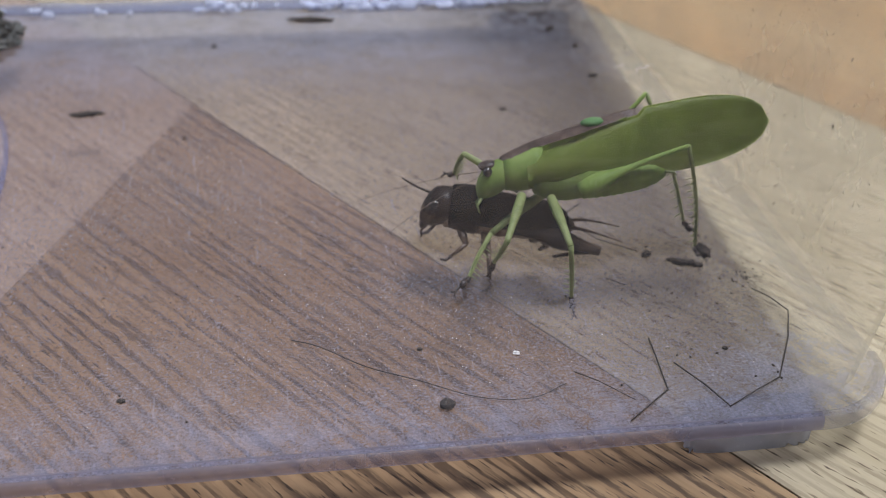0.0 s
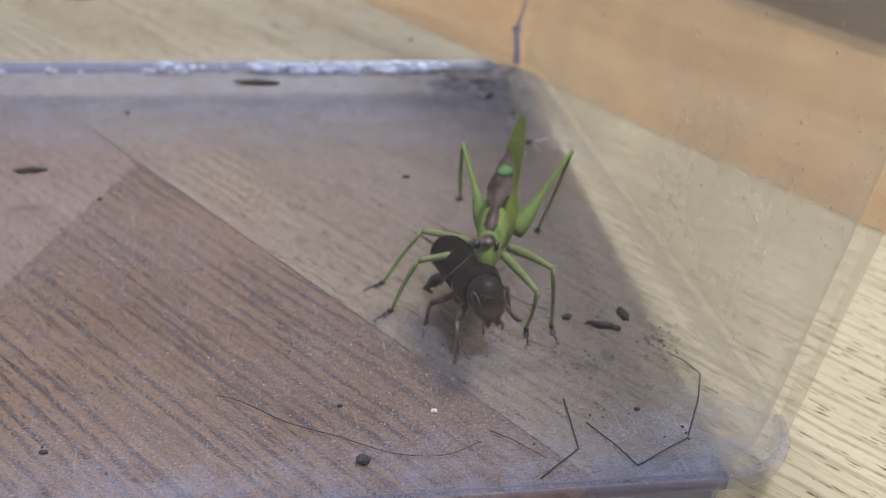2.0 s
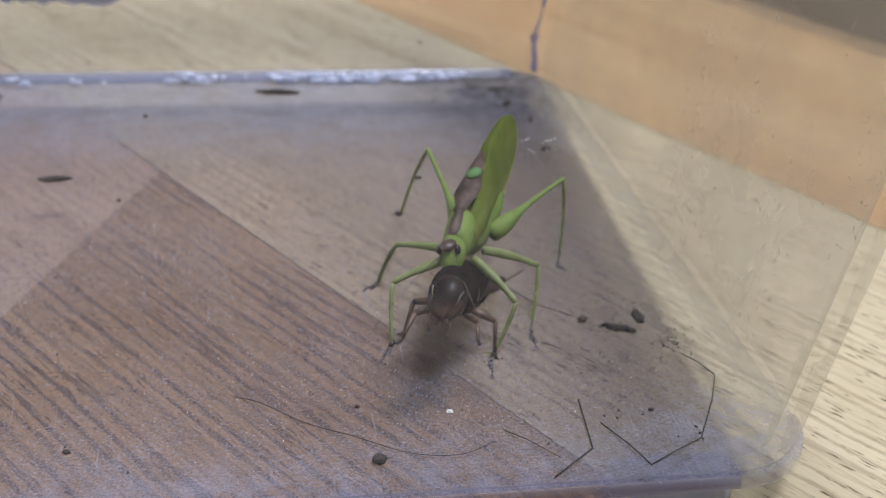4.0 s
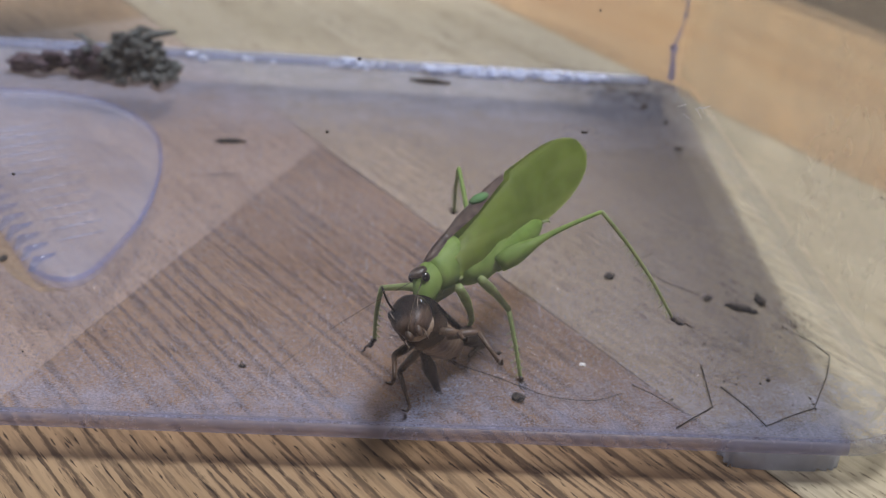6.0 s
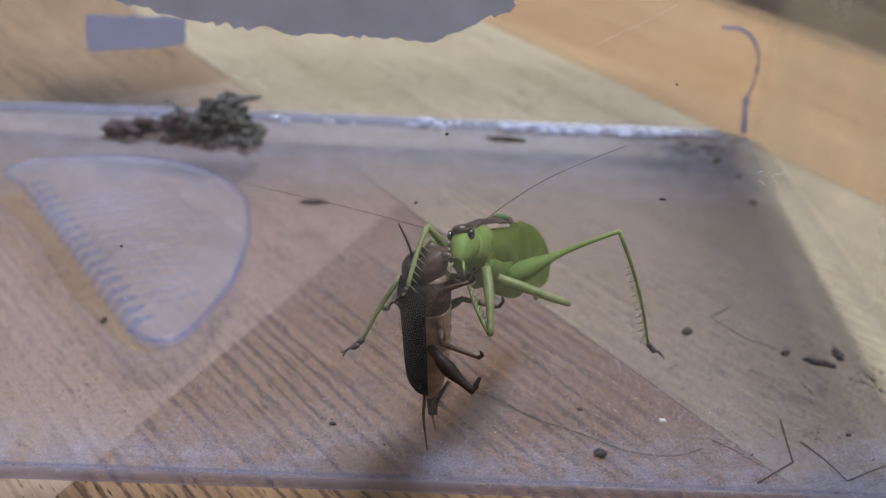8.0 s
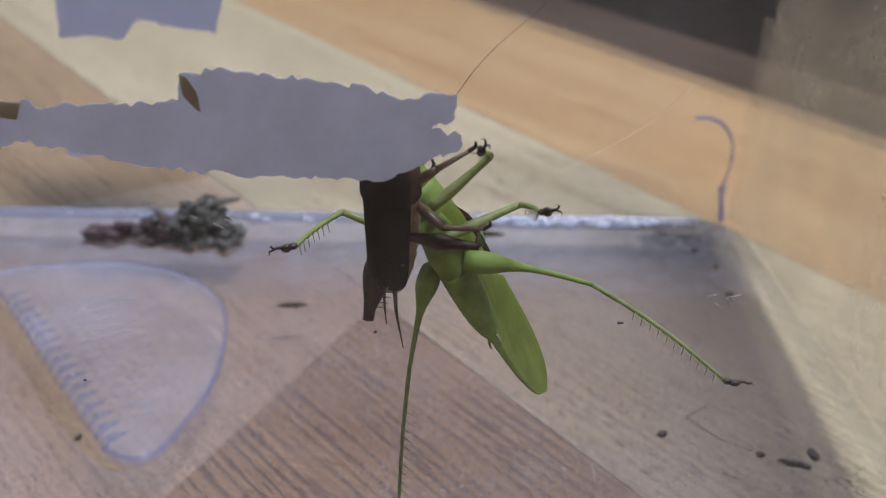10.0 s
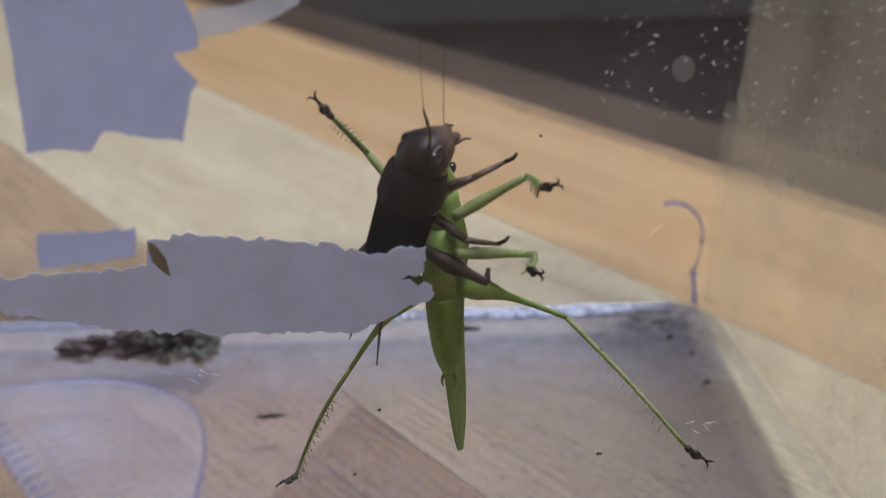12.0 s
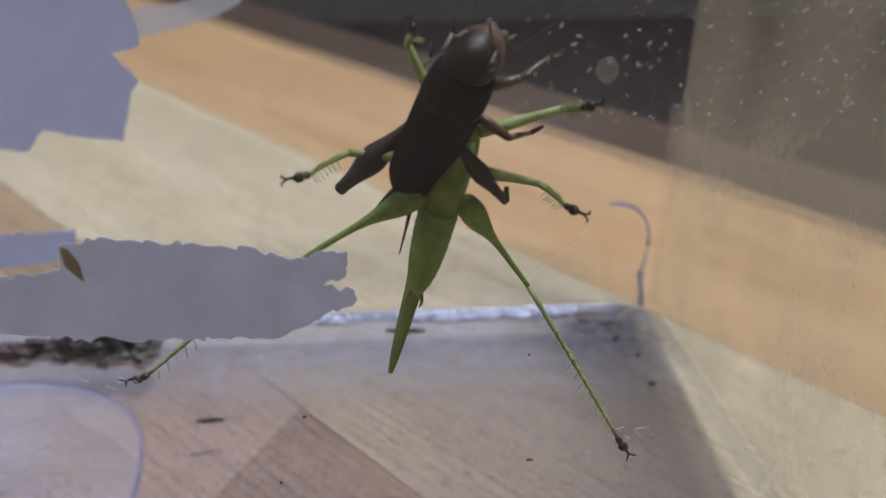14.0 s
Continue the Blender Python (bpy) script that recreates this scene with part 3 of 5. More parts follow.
def torn(name, pts, wall, mat, label, thick=0.006, rough=0.05, seed=3):
    """A torn paper on a wall; pts of (x, z); wall gives y for z."""
    rnd = random.Random(seed)
    edge = []
    for (x0, z0), (x1, z1) in zip(pts, pts[1:] + pts[:1]):
        n = max(2, int(math.hypot(x1 - x0, z1 - z0) / 0.055))
        for i in range(n):
            k = i / n
            j = rough if i else 0
            edge.append((x0 + (x1 - x0) * k + rnd.uniform(-j, j) * 0.5, z0 + (z1 - z0) * k + rnd.uniform(-j, j)))
    bm = bmesh.new()
    a = [bm.verts.new((x, wall(z), z)) for x, z in edge]
    s = -thick if wall(1.0) < wall(0.0) else thick
    b = [bm.verts.new((x, wall(z) + s, z)) for x, z in edge]
    bm.faces.new(a)
    bm.faces.new(b[::-1])
    for i in range(len(a)):
        j = (i + 1) % len(a)
        bm.faces.new((a[i], a[j], b[j], b[i]))
    return tagged(part(name, bm, mat, smooth=False), label, "label")


def labels():
    out = lambda z: front_y(z, THICK * 1.02 + 0.004)
    torn("torn_label", [(-10.9, 5.8), (-9.9, 5.86), (-9.11, 5.75), (-9.0, 6.05), (-8.56, 6.0), (-7.56, 6.08), (-7.53, 6.31), (-7.2, 6.38), (-6.79, 6.32), (-6.29, 6.27), (-5.79, 6.14), (-5.28, 6.18), (-5.3, 5.94), (-5.5, 5.86), (-5.24, 5.8), (-5.22, 5.71), (-5.59, 5.5), (-5.92, 5.34), (-6.35, 5.37), (-6.64, 5.35), (-7.21, 5.4), (-7.79, 5.43), (-8.48, 5.59), (-8.89, 5.66), (-10.9, 5.5)], out, PAPER, "torn strip of grey-white label paper on the tank's front wall", rough=0.037)
    torn("folded_scrap", [(-7.53, 6.31), (-7.46, 6.28), (-7.4, 6.16), (-7.38, 5.98), (-7.43, 6.02), (-7.51, 6.12)], lambda z: out(z) - 0.02, PAPER_TAN, "small folded tan scrap on the torn label", rough=0.008, seed=5)
    torn("folded_scrap", [(-9.01, 6.05), (-8.84, 6.03), (-8.9, 5.88), (-9.03, 5.9)], lambda z: out(z) - 0.02, PAPER_TAN, "small folded tan scrap at the torn label's end", rough=0.008, seed=6)
    bk = lambda z: back_y(z, THICK * 1.02 + 0.004)
    torn("back_label", [(-12.9, 8.2), (-12.57, 5.16), (-12.44, 3.22), (-11.95, 3.28), (-11.27, 3.22), (-10.98, 3.6), (-10.21, 3.45), (-9.53, 3.37), (-9.4, 3.9), (-9.32, 4.28), (-9.15, 4.43), (-9.62, 4.93), (-9.11, 5.09), (-9.2, 5.6), (-9.42, 6.1), (-9.4, 8.2)], bk, PAPER_BLUE, "large torn blue-grey label paper on the tank's back wall", seed=7, rough=0.03)
    torn("back_label_scrap", [(-12.4, 1.05), (-11.6, 1.12), (-10.54, 1.26), (-10.52, 1.78), (-11.2, 1.74), (-12.4, 1.74)], bk, PAPER_BLUE, "small blue-grey label scrap on the tank's back wall", seed=9, rough=0.03)
    torn("label_corner", [(-9.16, 5.21), (-8.42, 5.36), (-7.69, 5.57), (-7.26, 5.81), (-7.09, 6.1), (-7.05, 6.9), (-7.45, 6.9), (-7.5, 6.3), (-7.88, 5.95), (-8.4, 5.8), (-9.16, 5.76)], bk, MILK, "rounded milky corner of a clear label on the back wall", rough=0.01, seed=11)


def glue():
    # flat bluish tube that paints the curved highlight in the back corner
    run = [(-0.47, 2.03), (-0.2, 2.03), (0.08, 1.9), (0.27, 1.55), (0.24, 1.1), (0.12, 0.7), (0.14, 0.3), (0.13, 0.1)]
    pts = spline([(x, back_y(z) - 0.02, z) for x, z in run], 5)
    n = len(pts)
    bm = tube(pts, [0.095 + 0.045 * math.sin(9.0 * i / n) for i in range(n)], 8, flat=0.3)
    tagged(part("corner_highlight", bm, MILK_BLUE), "bluish curved highlight streak on the tank's back corner", "glue streak")


# ---------------------------------------------------------------- what lies on the tank's floor
def droppings():
    kinds = [
        (-0.32, 2.32, 0.15, 0.07, 100), (-0.66, 2.12, 0.2, 0.065, -20), (-0.5, 2.06, 0.1, 0.05, -30), (-1.02, 2.32, 0.08, 0.06, 20),
        (-2.26, 2.77, 0.09, 0.075, 30), (-10.13, 2.52, 0.09, 0.05, 70), (-7.71, 6.51, 0.27, 0.06, 8), (-4.42, 9.59, 0.42, 0.07, -3),
        (-3.77, -0.08, 0.09, 0.08, 0), (-3.91, 0.85, 0.035, 0.03, 0), (-0.6, 9.0, 0.1, 0.05, 40),
        (-0.35, 7.2, 0.09, 0.04, 10), (-6.89, 0.36, 0.05, 0.035, 0), (-0.71, 0.51, 0.04, 0.03, 0), (-0.35, 8.3, 0.07, 0.04, 60),
    ]
    for i, (x, y, a, b, turn) in enumerate(kinds):
        a, b = a * 0.85, b * 0.8
        bm = blob((0, 0, 0), (a, b, b * 0.8), seg=16, rows=9, rough=0.6 if a > 1.6 * b else 0.35, freq=3.0 + 0.3 * i)
        ob = tagged(part("dropping", bm, PELLET), "dark brown insect dropping on the tank floor", "dropping", "droppings on the tank floor")
        ob.matrix_world = pose(x * CM, y * CM, b * 0.75 * CM, 0, 0, turn)


def shed_legs():
    """Thin broken legs and feelers that lie on the floor."""
    runs = [
        ([(-1.47, 0.76), (-1.5, 0.45), (-1.53, -0.08), (-1.8, -0.32), (-2.04, -0.5)], 0.022, "broken thin dark insect leg on the tank floor"),
        ([(-1.33, 0.33), (-1.14, -0.08), (-0.99, -0.40), (-0.65, -0.22), (-0.32, -0.02), (0.02, 0.59), (0.23, 1.08), (0.1, 1.32), (-0.02, 1.53)], 0.018, "long jointed insect leg on the tank floor"),
        ([(-5.21, 1.14), (-4.94, 0.97), (-4.49, 0.62), (-3.99, 0.31), (-3.44, 0.02), (-2.93, -0.08), (-2.53, 0.13)], 0.011, "fine curved dark feeler on the tank floor"),
        ([(-1.5, 3.55), (-1.86, 3.2), (-1.5, 2.72), (-1.12, 2.38)], 0.014, "bent hair-thin insect leg on the tank floor"),
        ([(-2.4, 0.3), (-2.2, 0.1), (-1.9, -0.2)], 0.012, "short broken insect leg on the tank floor"),
        ([(-1.62, 1.9), (-1.45, 1.72)], 0.012, "short broken insect leg on the tank floor"),
    ]
    for pts, r, label in runs:
        rise = [(x, y, 0.02 + 0.025 * (i % 2)) for i, (x, y) in enumerate(pts)]
        bm = tube(spline(rise, 5) if "feeler" in label else [Vector(a).lerp(Vector(b), k / 4) for a, b in zip(rise, rise[1:]) for k in range(4)] + [Vector(rise[-1])], [r * 0.5, r * 0.36], 6)
        tagged(part("shed_leg", bm, SHED), label, "insect leg", "shed insect legs")


def clump():
    c = thing("dried_clump", "dark grey-green dried plant clump against the back wall", "clump", place=pose(-9.9 * CM, 9.05 * CM, 0))
    rnd = random.Random(4)
    bm = bmesh.new()
    for i in range(260):
        x = rnd.gauss(0.2, 0.36)
        top = 0.78 * math.exp(-(((x - 0.25) / 0.55) ** 2)) + 0.08
        a = rnd.uniform(0.04, 0.12)
        blob((max(-0.6, min(0.95, x)), rnd.gauss(0, 0.2), rnd.uniform(0.06, top)), (a, a * rnd.uniform(0.5, 1.0), a * rnd.uniform(0.4, 0.9)), bm, 8, 6, 1.1, 3.0)
    part("core", bm, CLUMP, c, smooth=False)
    bm = bmesh.new()
    for i in range(80):
        x = rnd.uniform(-1.8, -0.25)
        a = rnd.uniform(0.05, 0.15)
        blob((x, rnd.gauss(0, 0.14), rnd.uniform(0.05, 0.28 + 0.16 * (x + 1.75))), (a * 1.3, a * 0.8, a * 0.6), bm, 8, 6, 1.0, 3.0)
    part("petal_mass", bm, CLUMP_RED, c, "wine-red shrivelled petals")
    for i in range(11):
        a = rnd.uniform(0, 6.28)
        p = Vector((rnd.uniform(-0.5, 0.6), rnd.uniform(-0.2, 0.2), rnd.uniform(0.3, 0.5)))
        q = p + Vector((0.38 * math.cos(a), 0.25 * math.sin(a), rnd.uniform(-0.2, 0.3)))
        part("dry_leaf", tube([p, p.lerp(q, 0.5) + Vector((0, 0, 0.08)), q], [0.05, 0.11, 0.02], 6, flat=0.3), CLUMP, c)
    part("twig", tube([(0.2, 0, 0.55), (0.6, 0, 0.8), (1.0, 0.05, 0.86)], [0.09, 0.08, 0.03], 7), CLUMP, c)


def dish():
    """Shallow clear shell with a bent rim and a ribbed straight edge."""
    d = thing("clear_dish", "shallow clear plastic dish with a ribbed edge on the tank floor", "dish")
    # rounded outline about a tilted oval, cut by a straight edge
    a, b = Vector((-12.4, 6.5, 0)), Vector((-9.66, 2.1, 0))
    arc = spline([b, (-9.35, 1.89, 0), (-9.02, 1.98, 0), (-8.78, 2.6, 0), (-8.56, 3.8, 0), (-8.6, 5.4, 0), (-8.95, 6.6, 0), (-9.8, 7.5, 0), (-11.0, 7.85, 0), (-12.3, 7.6, 0), (-12.9, 7.1, 0), a], 6)
    straight = [a.lerp(b, i / 40) for i in range(1, 40)]
    edge = arc + straight
    mid = Vector((-10.4, 5.2, 0))
    bm = bmesh.new()
    rings = []
    for k, z in ((1.0, 0.02), (0.99, 0.12), (0.96, 0.18), (0.8, 0.2), (0.5, 0.21), (0.2, 0.215)):
        rings.append([bm.verts.new((mid + (p - mid) * k) + Vector((0, 0, z))) for p in edge])
    bridge(bm, rings, cap=False)
    bm.faces.new(rings[5])
    part("shell", bm, DISH_CLEAR, d)
    rim = [p + Vector((0, 0, 0.14)) for p in arc]
    part("rolled_rim", tube(rim, [0.035] * len(rim), 8), RIM_BLUE, d, "bluish rolled rim")
    n = 17
    way = (b - a).normalized()
    inward = Vector((-way.y, way.x, 0))
    if (mid - a).dot(inward) < 0:
        inward = -inward
    for i in range(n):
        p = a.lerp(b, (i + 0.6) / n) + Vector((0, 0, 0.1))
        part("rib", tube([p - Vector((0, 0, 0.06)), p + inward * 0.1 + Vector((0, 0, 0.08)), p + inward * 0.34 + Vector((0, 0, 0.11))], [0.03, 0.06, 0.02], 7), RIB_BLUE, d)
        if 2 < i < 16:
            q = p + inward * 0.5 + Vector((0, 0, 0.115))
            part("inner_rib", tube([q, q + inward * (0.5 + 0.045 * (17 - i) * 1.3)], [0.03, 0.022], 5, flat=0.4), DISH_CLEAR, d)


WALL_SPOTS = [(-8.85, 2.94, 0.016), (-3.65, 3.74, 0.014), (-3.73, 4.96, 0.012), (-5.73, 4.36, 0.016), (-4.35, 7.08, 0.014), (-3.68, 3.74, 0.016), (-5.99, 3.59, 0.016)]


def residue():
    """Amber strip for unhazed wood by the dish, highlight blobs along the back edge."""
    # added amber sheet in place of wood seen without the floor's haze
    bm = prism([(-9.2, 1.84), (-9.5, 1.78), (-9.9, 2.1), (-10.75, 3.2), (-11.75, 4.85), (-12.75, 6.25), (-12.45, 6.5), (-11.3, 4.75), (-10.3, 3.15), (-9.7, 2.12), (-9.4, 1.88)], 0.004, 0.012)
    tagged(part("amber_strip", bm, AMBER, smooth=False), "thin amber strip standing in for unhazed wood beside the clear dish", "residue")
    rnd = random.Random(21)
    # small white blobs paint the bright reflections on the moulded back edge
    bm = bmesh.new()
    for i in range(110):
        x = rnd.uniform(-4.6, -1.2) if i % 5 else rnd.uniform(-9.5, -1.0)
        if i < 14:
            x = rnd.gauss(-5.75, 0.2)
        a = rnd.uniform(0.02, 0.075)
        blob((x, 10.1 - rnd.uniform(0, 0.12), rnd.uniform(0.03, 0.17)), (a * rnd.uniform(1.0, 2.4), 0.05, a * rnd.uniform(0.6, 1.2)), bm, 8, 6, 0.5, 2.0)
    tagged(part("edge_glints", bm, GLINT), "milky white blobs for the glints along the tank's back edge", "drops", kind="stuff")


def crumb():
    bm = blob((0, 0, 0), (0.035, 0.028, 0.02), seg=10, rows=7, rough=0.7, freq=3.0)
    ob = tagged(part("crumb", bm, GRIT, smooth=False), "bright white crumb on the tank floor", "crumb")
    ob.matrix_world = pose(-2.92 * CM, 0.67 * CM, 0.018 * CM)


def threads():
    """A single web thread stretched over the front wall."""
    pts = spline([(x, front_y(z) + 0.008, z) for x, z in ((-3.3, 6.23), (-3.78, 5.76), (-4.5, 5.3))], 6)
    tagged(part("web_thread", tube(pts, [0.0012, 0.001], 5), WEB), "thin pale web thread on the tank's front wall", "web thread")


def specks():
    """Dust, grit and dried droplets, too many to count."""
    rnd = random.Random(12)
    bm = bmesh.new()
    for i in range(620):
        x, y = rnd.uniform(-12.5, -0.3), rnd.uniform(-0.1, 6.0)
        if i % 3 == 0:
            x, y = rnd.gauss(-3.9, 0.9), rnd.gauss(1.3, 0.8)
        if not -0.05 < y < 10 or x > -0.25:
            continue
        r = rnd.choice((0.003, 0.004, 0.005, 0.007))
        bmesh.ops.create_icosphere(bm, subdivisions=1, radius=r, matrix=Matrix.Translation((x, y, r * 0.8)))
    tagged(part("floor_grit", bm, GRIT), "fine white grit scattered on the tank floor", "grit", kind="stuff")
    bm = bmesh.new()
    for i in range(150):
        x, y = rnd.uniform(-13, 0.3), rnd.uniform(-0.1, 9.8)
        if i % 2:
            x, y = rnd.gauss(-1.2, 0.9), rnd.uniform(-0.1, 2.6)
        x = min(x, -0.3)
        r = rnd.choice((0.004, 0.006, 0.009, 0.014))
        bmesh.ops.create_icosphere(bm, subdivisions=1, radius=r, matrix=Matrix.Translation((x, max(y, -0.05), r * 0.8)))
    for i in range(60):
        x, y = rnd.gauss(-0.02, 0.13), rnd.gauss(1.75, 0.22)
        r = rnd.choice((0.005, 0.008, 0.013))
        bmesh.ops.create_icosphere(bm, subdivisions=1, radius=r, matrix=Matrix.Translation((x, y, r * 0.7)))
    tagged(part("floor_specks", bm, PELLET), "tiny dark specks of dirt on the tank floor", "dirt", kind="stuff")
    bm = bmesh.new()
    for i in range(850):
        x, z = rnd.uniform(-3.9, 0.2), rnd.uniform(7.1, 9.8)
        r = rnd.choice((0.003, 0.004, 0.005, 0.007, 0.009, 0.013))
        m = pose(x, front_y(z) + 0.004, z, 101, 0, 0) @ Matrix.Rotation(rnd.uniform(0, 3), 4, "Z") @ Matrix.Diagonal((rnd.uniform(0.8, 2.6), rnd.uniform(0.4, 0.8), 0.3, 1))
        bmesh.ops.create_icosphere(bm, subdivisions=1, radius=r, matrix=m)
    tagged(part("wall_flecks", bm, FLECK), "dried white droplet flecks on the tank's front wall", "flecks", kind="stuff")
    bm = bmesh.new()
    for i in range(26):
        y, z = rnd.uniform(0.2, 6.0), rnd.uniform(0.3, 3.0)
        r = rnd.choice((0.008, 0.012, 0.016))
        m = pose(TX1 + SIDE_DRAFT * z - TAPER * (y - TY0) - 0.01, y, z, 0, 0, 0) @ Matrix.Diagonal((0.4, 1, rnd.uniform(1, 3), 1))
        bmesh.ops.create_icosphere(bm, subdivisions=1, radius=r, matrix=m)
    tagged(part("side_flecks", bm, HAIR), "brown dirt flecks on the tank's side wall", "flecks", kind="stuff")
    for x, z, r in WALL_SPOTS:
        bm = blob((x, front_y(z) + 0.008, z), (r, 0.012, r * 0.8), seg=10, rows=6, rough=0.3)
        tagged(part("dirt_spot", bm, PELLET), "tiny dark dirt spot on the tank's front wall", "dirt spot", "spots on the front wall")
    z = 7.62
    bm = blob((-3.26, front_y(z) + 0.01, z), (0.09, 0.01, 0.1), seg=18, rows=8)
    tagged(part("dried_droplet", bm, DROPLET), "round dried droplet on the tank's front wall", "droplet")
    bm = bmesh.new()
    for x, z in ((-2.62, 4.06), (-7.32, 4.81)):
        for i in range(9):
            p = Vector((x + rnd.gauss(0, 0.11), 0, z + rnd.gauss(0, 0.05)))
            q = p + Vector((rnd.uniform(-0.13, 0.13), 0, rnd.uniform(-0.08, 0.08)))
            p.y, q.y = front_y(p.z) + 0.01, front_y(q.z) + 0.012
            tube([p, q], [0.002, 0.0012], 4, bm)
    tagged(part("web_tuft", bm, WEB), "white web threads on the tank's front wall", "web", kind="stuff")


# ---------------------------------------------------------------- the katydid
def wing(side):
    """One fore wing: a leaf blade folded along the flank."""
    bm = bmesh.new()
    nx, nz = 34, 10
    grid = []
    for i in range(nx + 1):
        s = i / nx
        x = 0.22 - 2.75 * s
        top = 0.20 + 0.24 * math.sin(math.pi * min(1, 0.5 * s / 0.5) * 0.5) if s < 0.5 else 0.44 - 0.05 * (s - 0.5)
        wide = 0.36 + 0.42 * math.sin(math.pi * min(1.0, (s / 0.62) * 0.5)) if s < 0.62 else 0.78
        end = max(0.0, (s - 0.62) / 0.38)
        round_off = math.sqrt(max(0.0, 1 - end**2.6))
        wide = max(0.02, wide * round_off)
        mid = top - 0.40 - 0.02 * s
        hi = min(top, mid + wide * 0.52 + (top - mid - wide * 0.52) * (1 - end))
        if end > 0:
            hi = mid + (top - mid) * round_off
        row = []
        for j in range(nz + 1):
            q = j / nz
            z = hi - wide * q
            bow = math.sin(math.pi * min(1.0, 0.12 + 0.8 * q))
            y = side * ((0.05 + 0.21 * bow) * min(1.0, 0.62 + 3.0 * s) * (1 - s) ** 1.7 + 0.011 + 0.03 * q * (1 - s))
            ripple = 0.008 * (1 - s) * math.sin(9 * s + 5 * q)
            row.append(bm.verts.new((x, y + side * ripple, z + 0.30 * s)))
        grid.append(row)
    for i in range(nx):
        for j in range(nz):
            bm.faces.new((grid[i][j], grid[i + 1][j], grid[i + 1][j + 1], grid[i][j + 1]))
    bmesh.ops.solidify(bm, geom=bm.faces[:], thickness=0.014)
    return bm


def limb(length, r0, r1, n=9, swell=0.0, at=0.25):
    """A leg piece from the origin along +x."""
    pts, rs = [], []
    for i in range(n + 1):
        s = i / n
        pts.append((length * s, 0, 0.03 * length * math.sin(math.pi * s)))
        k = r0 + (r1 - r0) * s
        rs.append(k + swell * math.exp(-(((s - at) / 0.22) ** 2)))
    return tube(pts, rs, 9)


def spined(length, r0, r1, spines):
    bm = limb(length, r0, r1)
    rnd = random.Random(int(length * 100))
    for i in range(spines):
        s = 0.3 + 0.62 * i / max(1, spines - 1)
        for sgn in (1, -1):
            p = Vector((length * s, 0, 0.03 * length * math.sin(math.pi * s)))
            tube([p, p + Vector((0.05, sgn * (0.055 + rnd.uniform(0, 0.025)), -0.08))], [0.007, 0.0025], 4, bm)
    return bm


def tarsus(k=1.0):
    bm = blob((0.02, 0, 0), (0.05 * k, 0.035 * k, 0.035 * k), None, 9, 6)
    blob((0.10 * k, 0, -0.01), (0.06 * k, 0.05 * k, 0.035 * k), bm, 9, 6)
    tube([(0.12 * k, 0, 0), (0.2 * k, 0, 0.015), (0.235 * k, 0, 0)], [0.018, 0.014, 0.01], 6, bm)
    for s in (1, -1):
        tube([(0.22 * k, 0, 0), (0.27 * k, s * 0.03, 0.01), (0.275 * k, s * 0.055, -0.015)], [0.012, 0.009, 0.004], 5, bm)
    return bm


HIPS = {"front": (0.30, 0.14, -0.22), "middle": (-0.02, 0.16, -0.28), "hind": (-0.34, 0.18, -0.24)}
LENGTHS = {"front": (0.74, 0.70), "middle": (0.80, 0.80), "hind": (1.30, 1.65)}


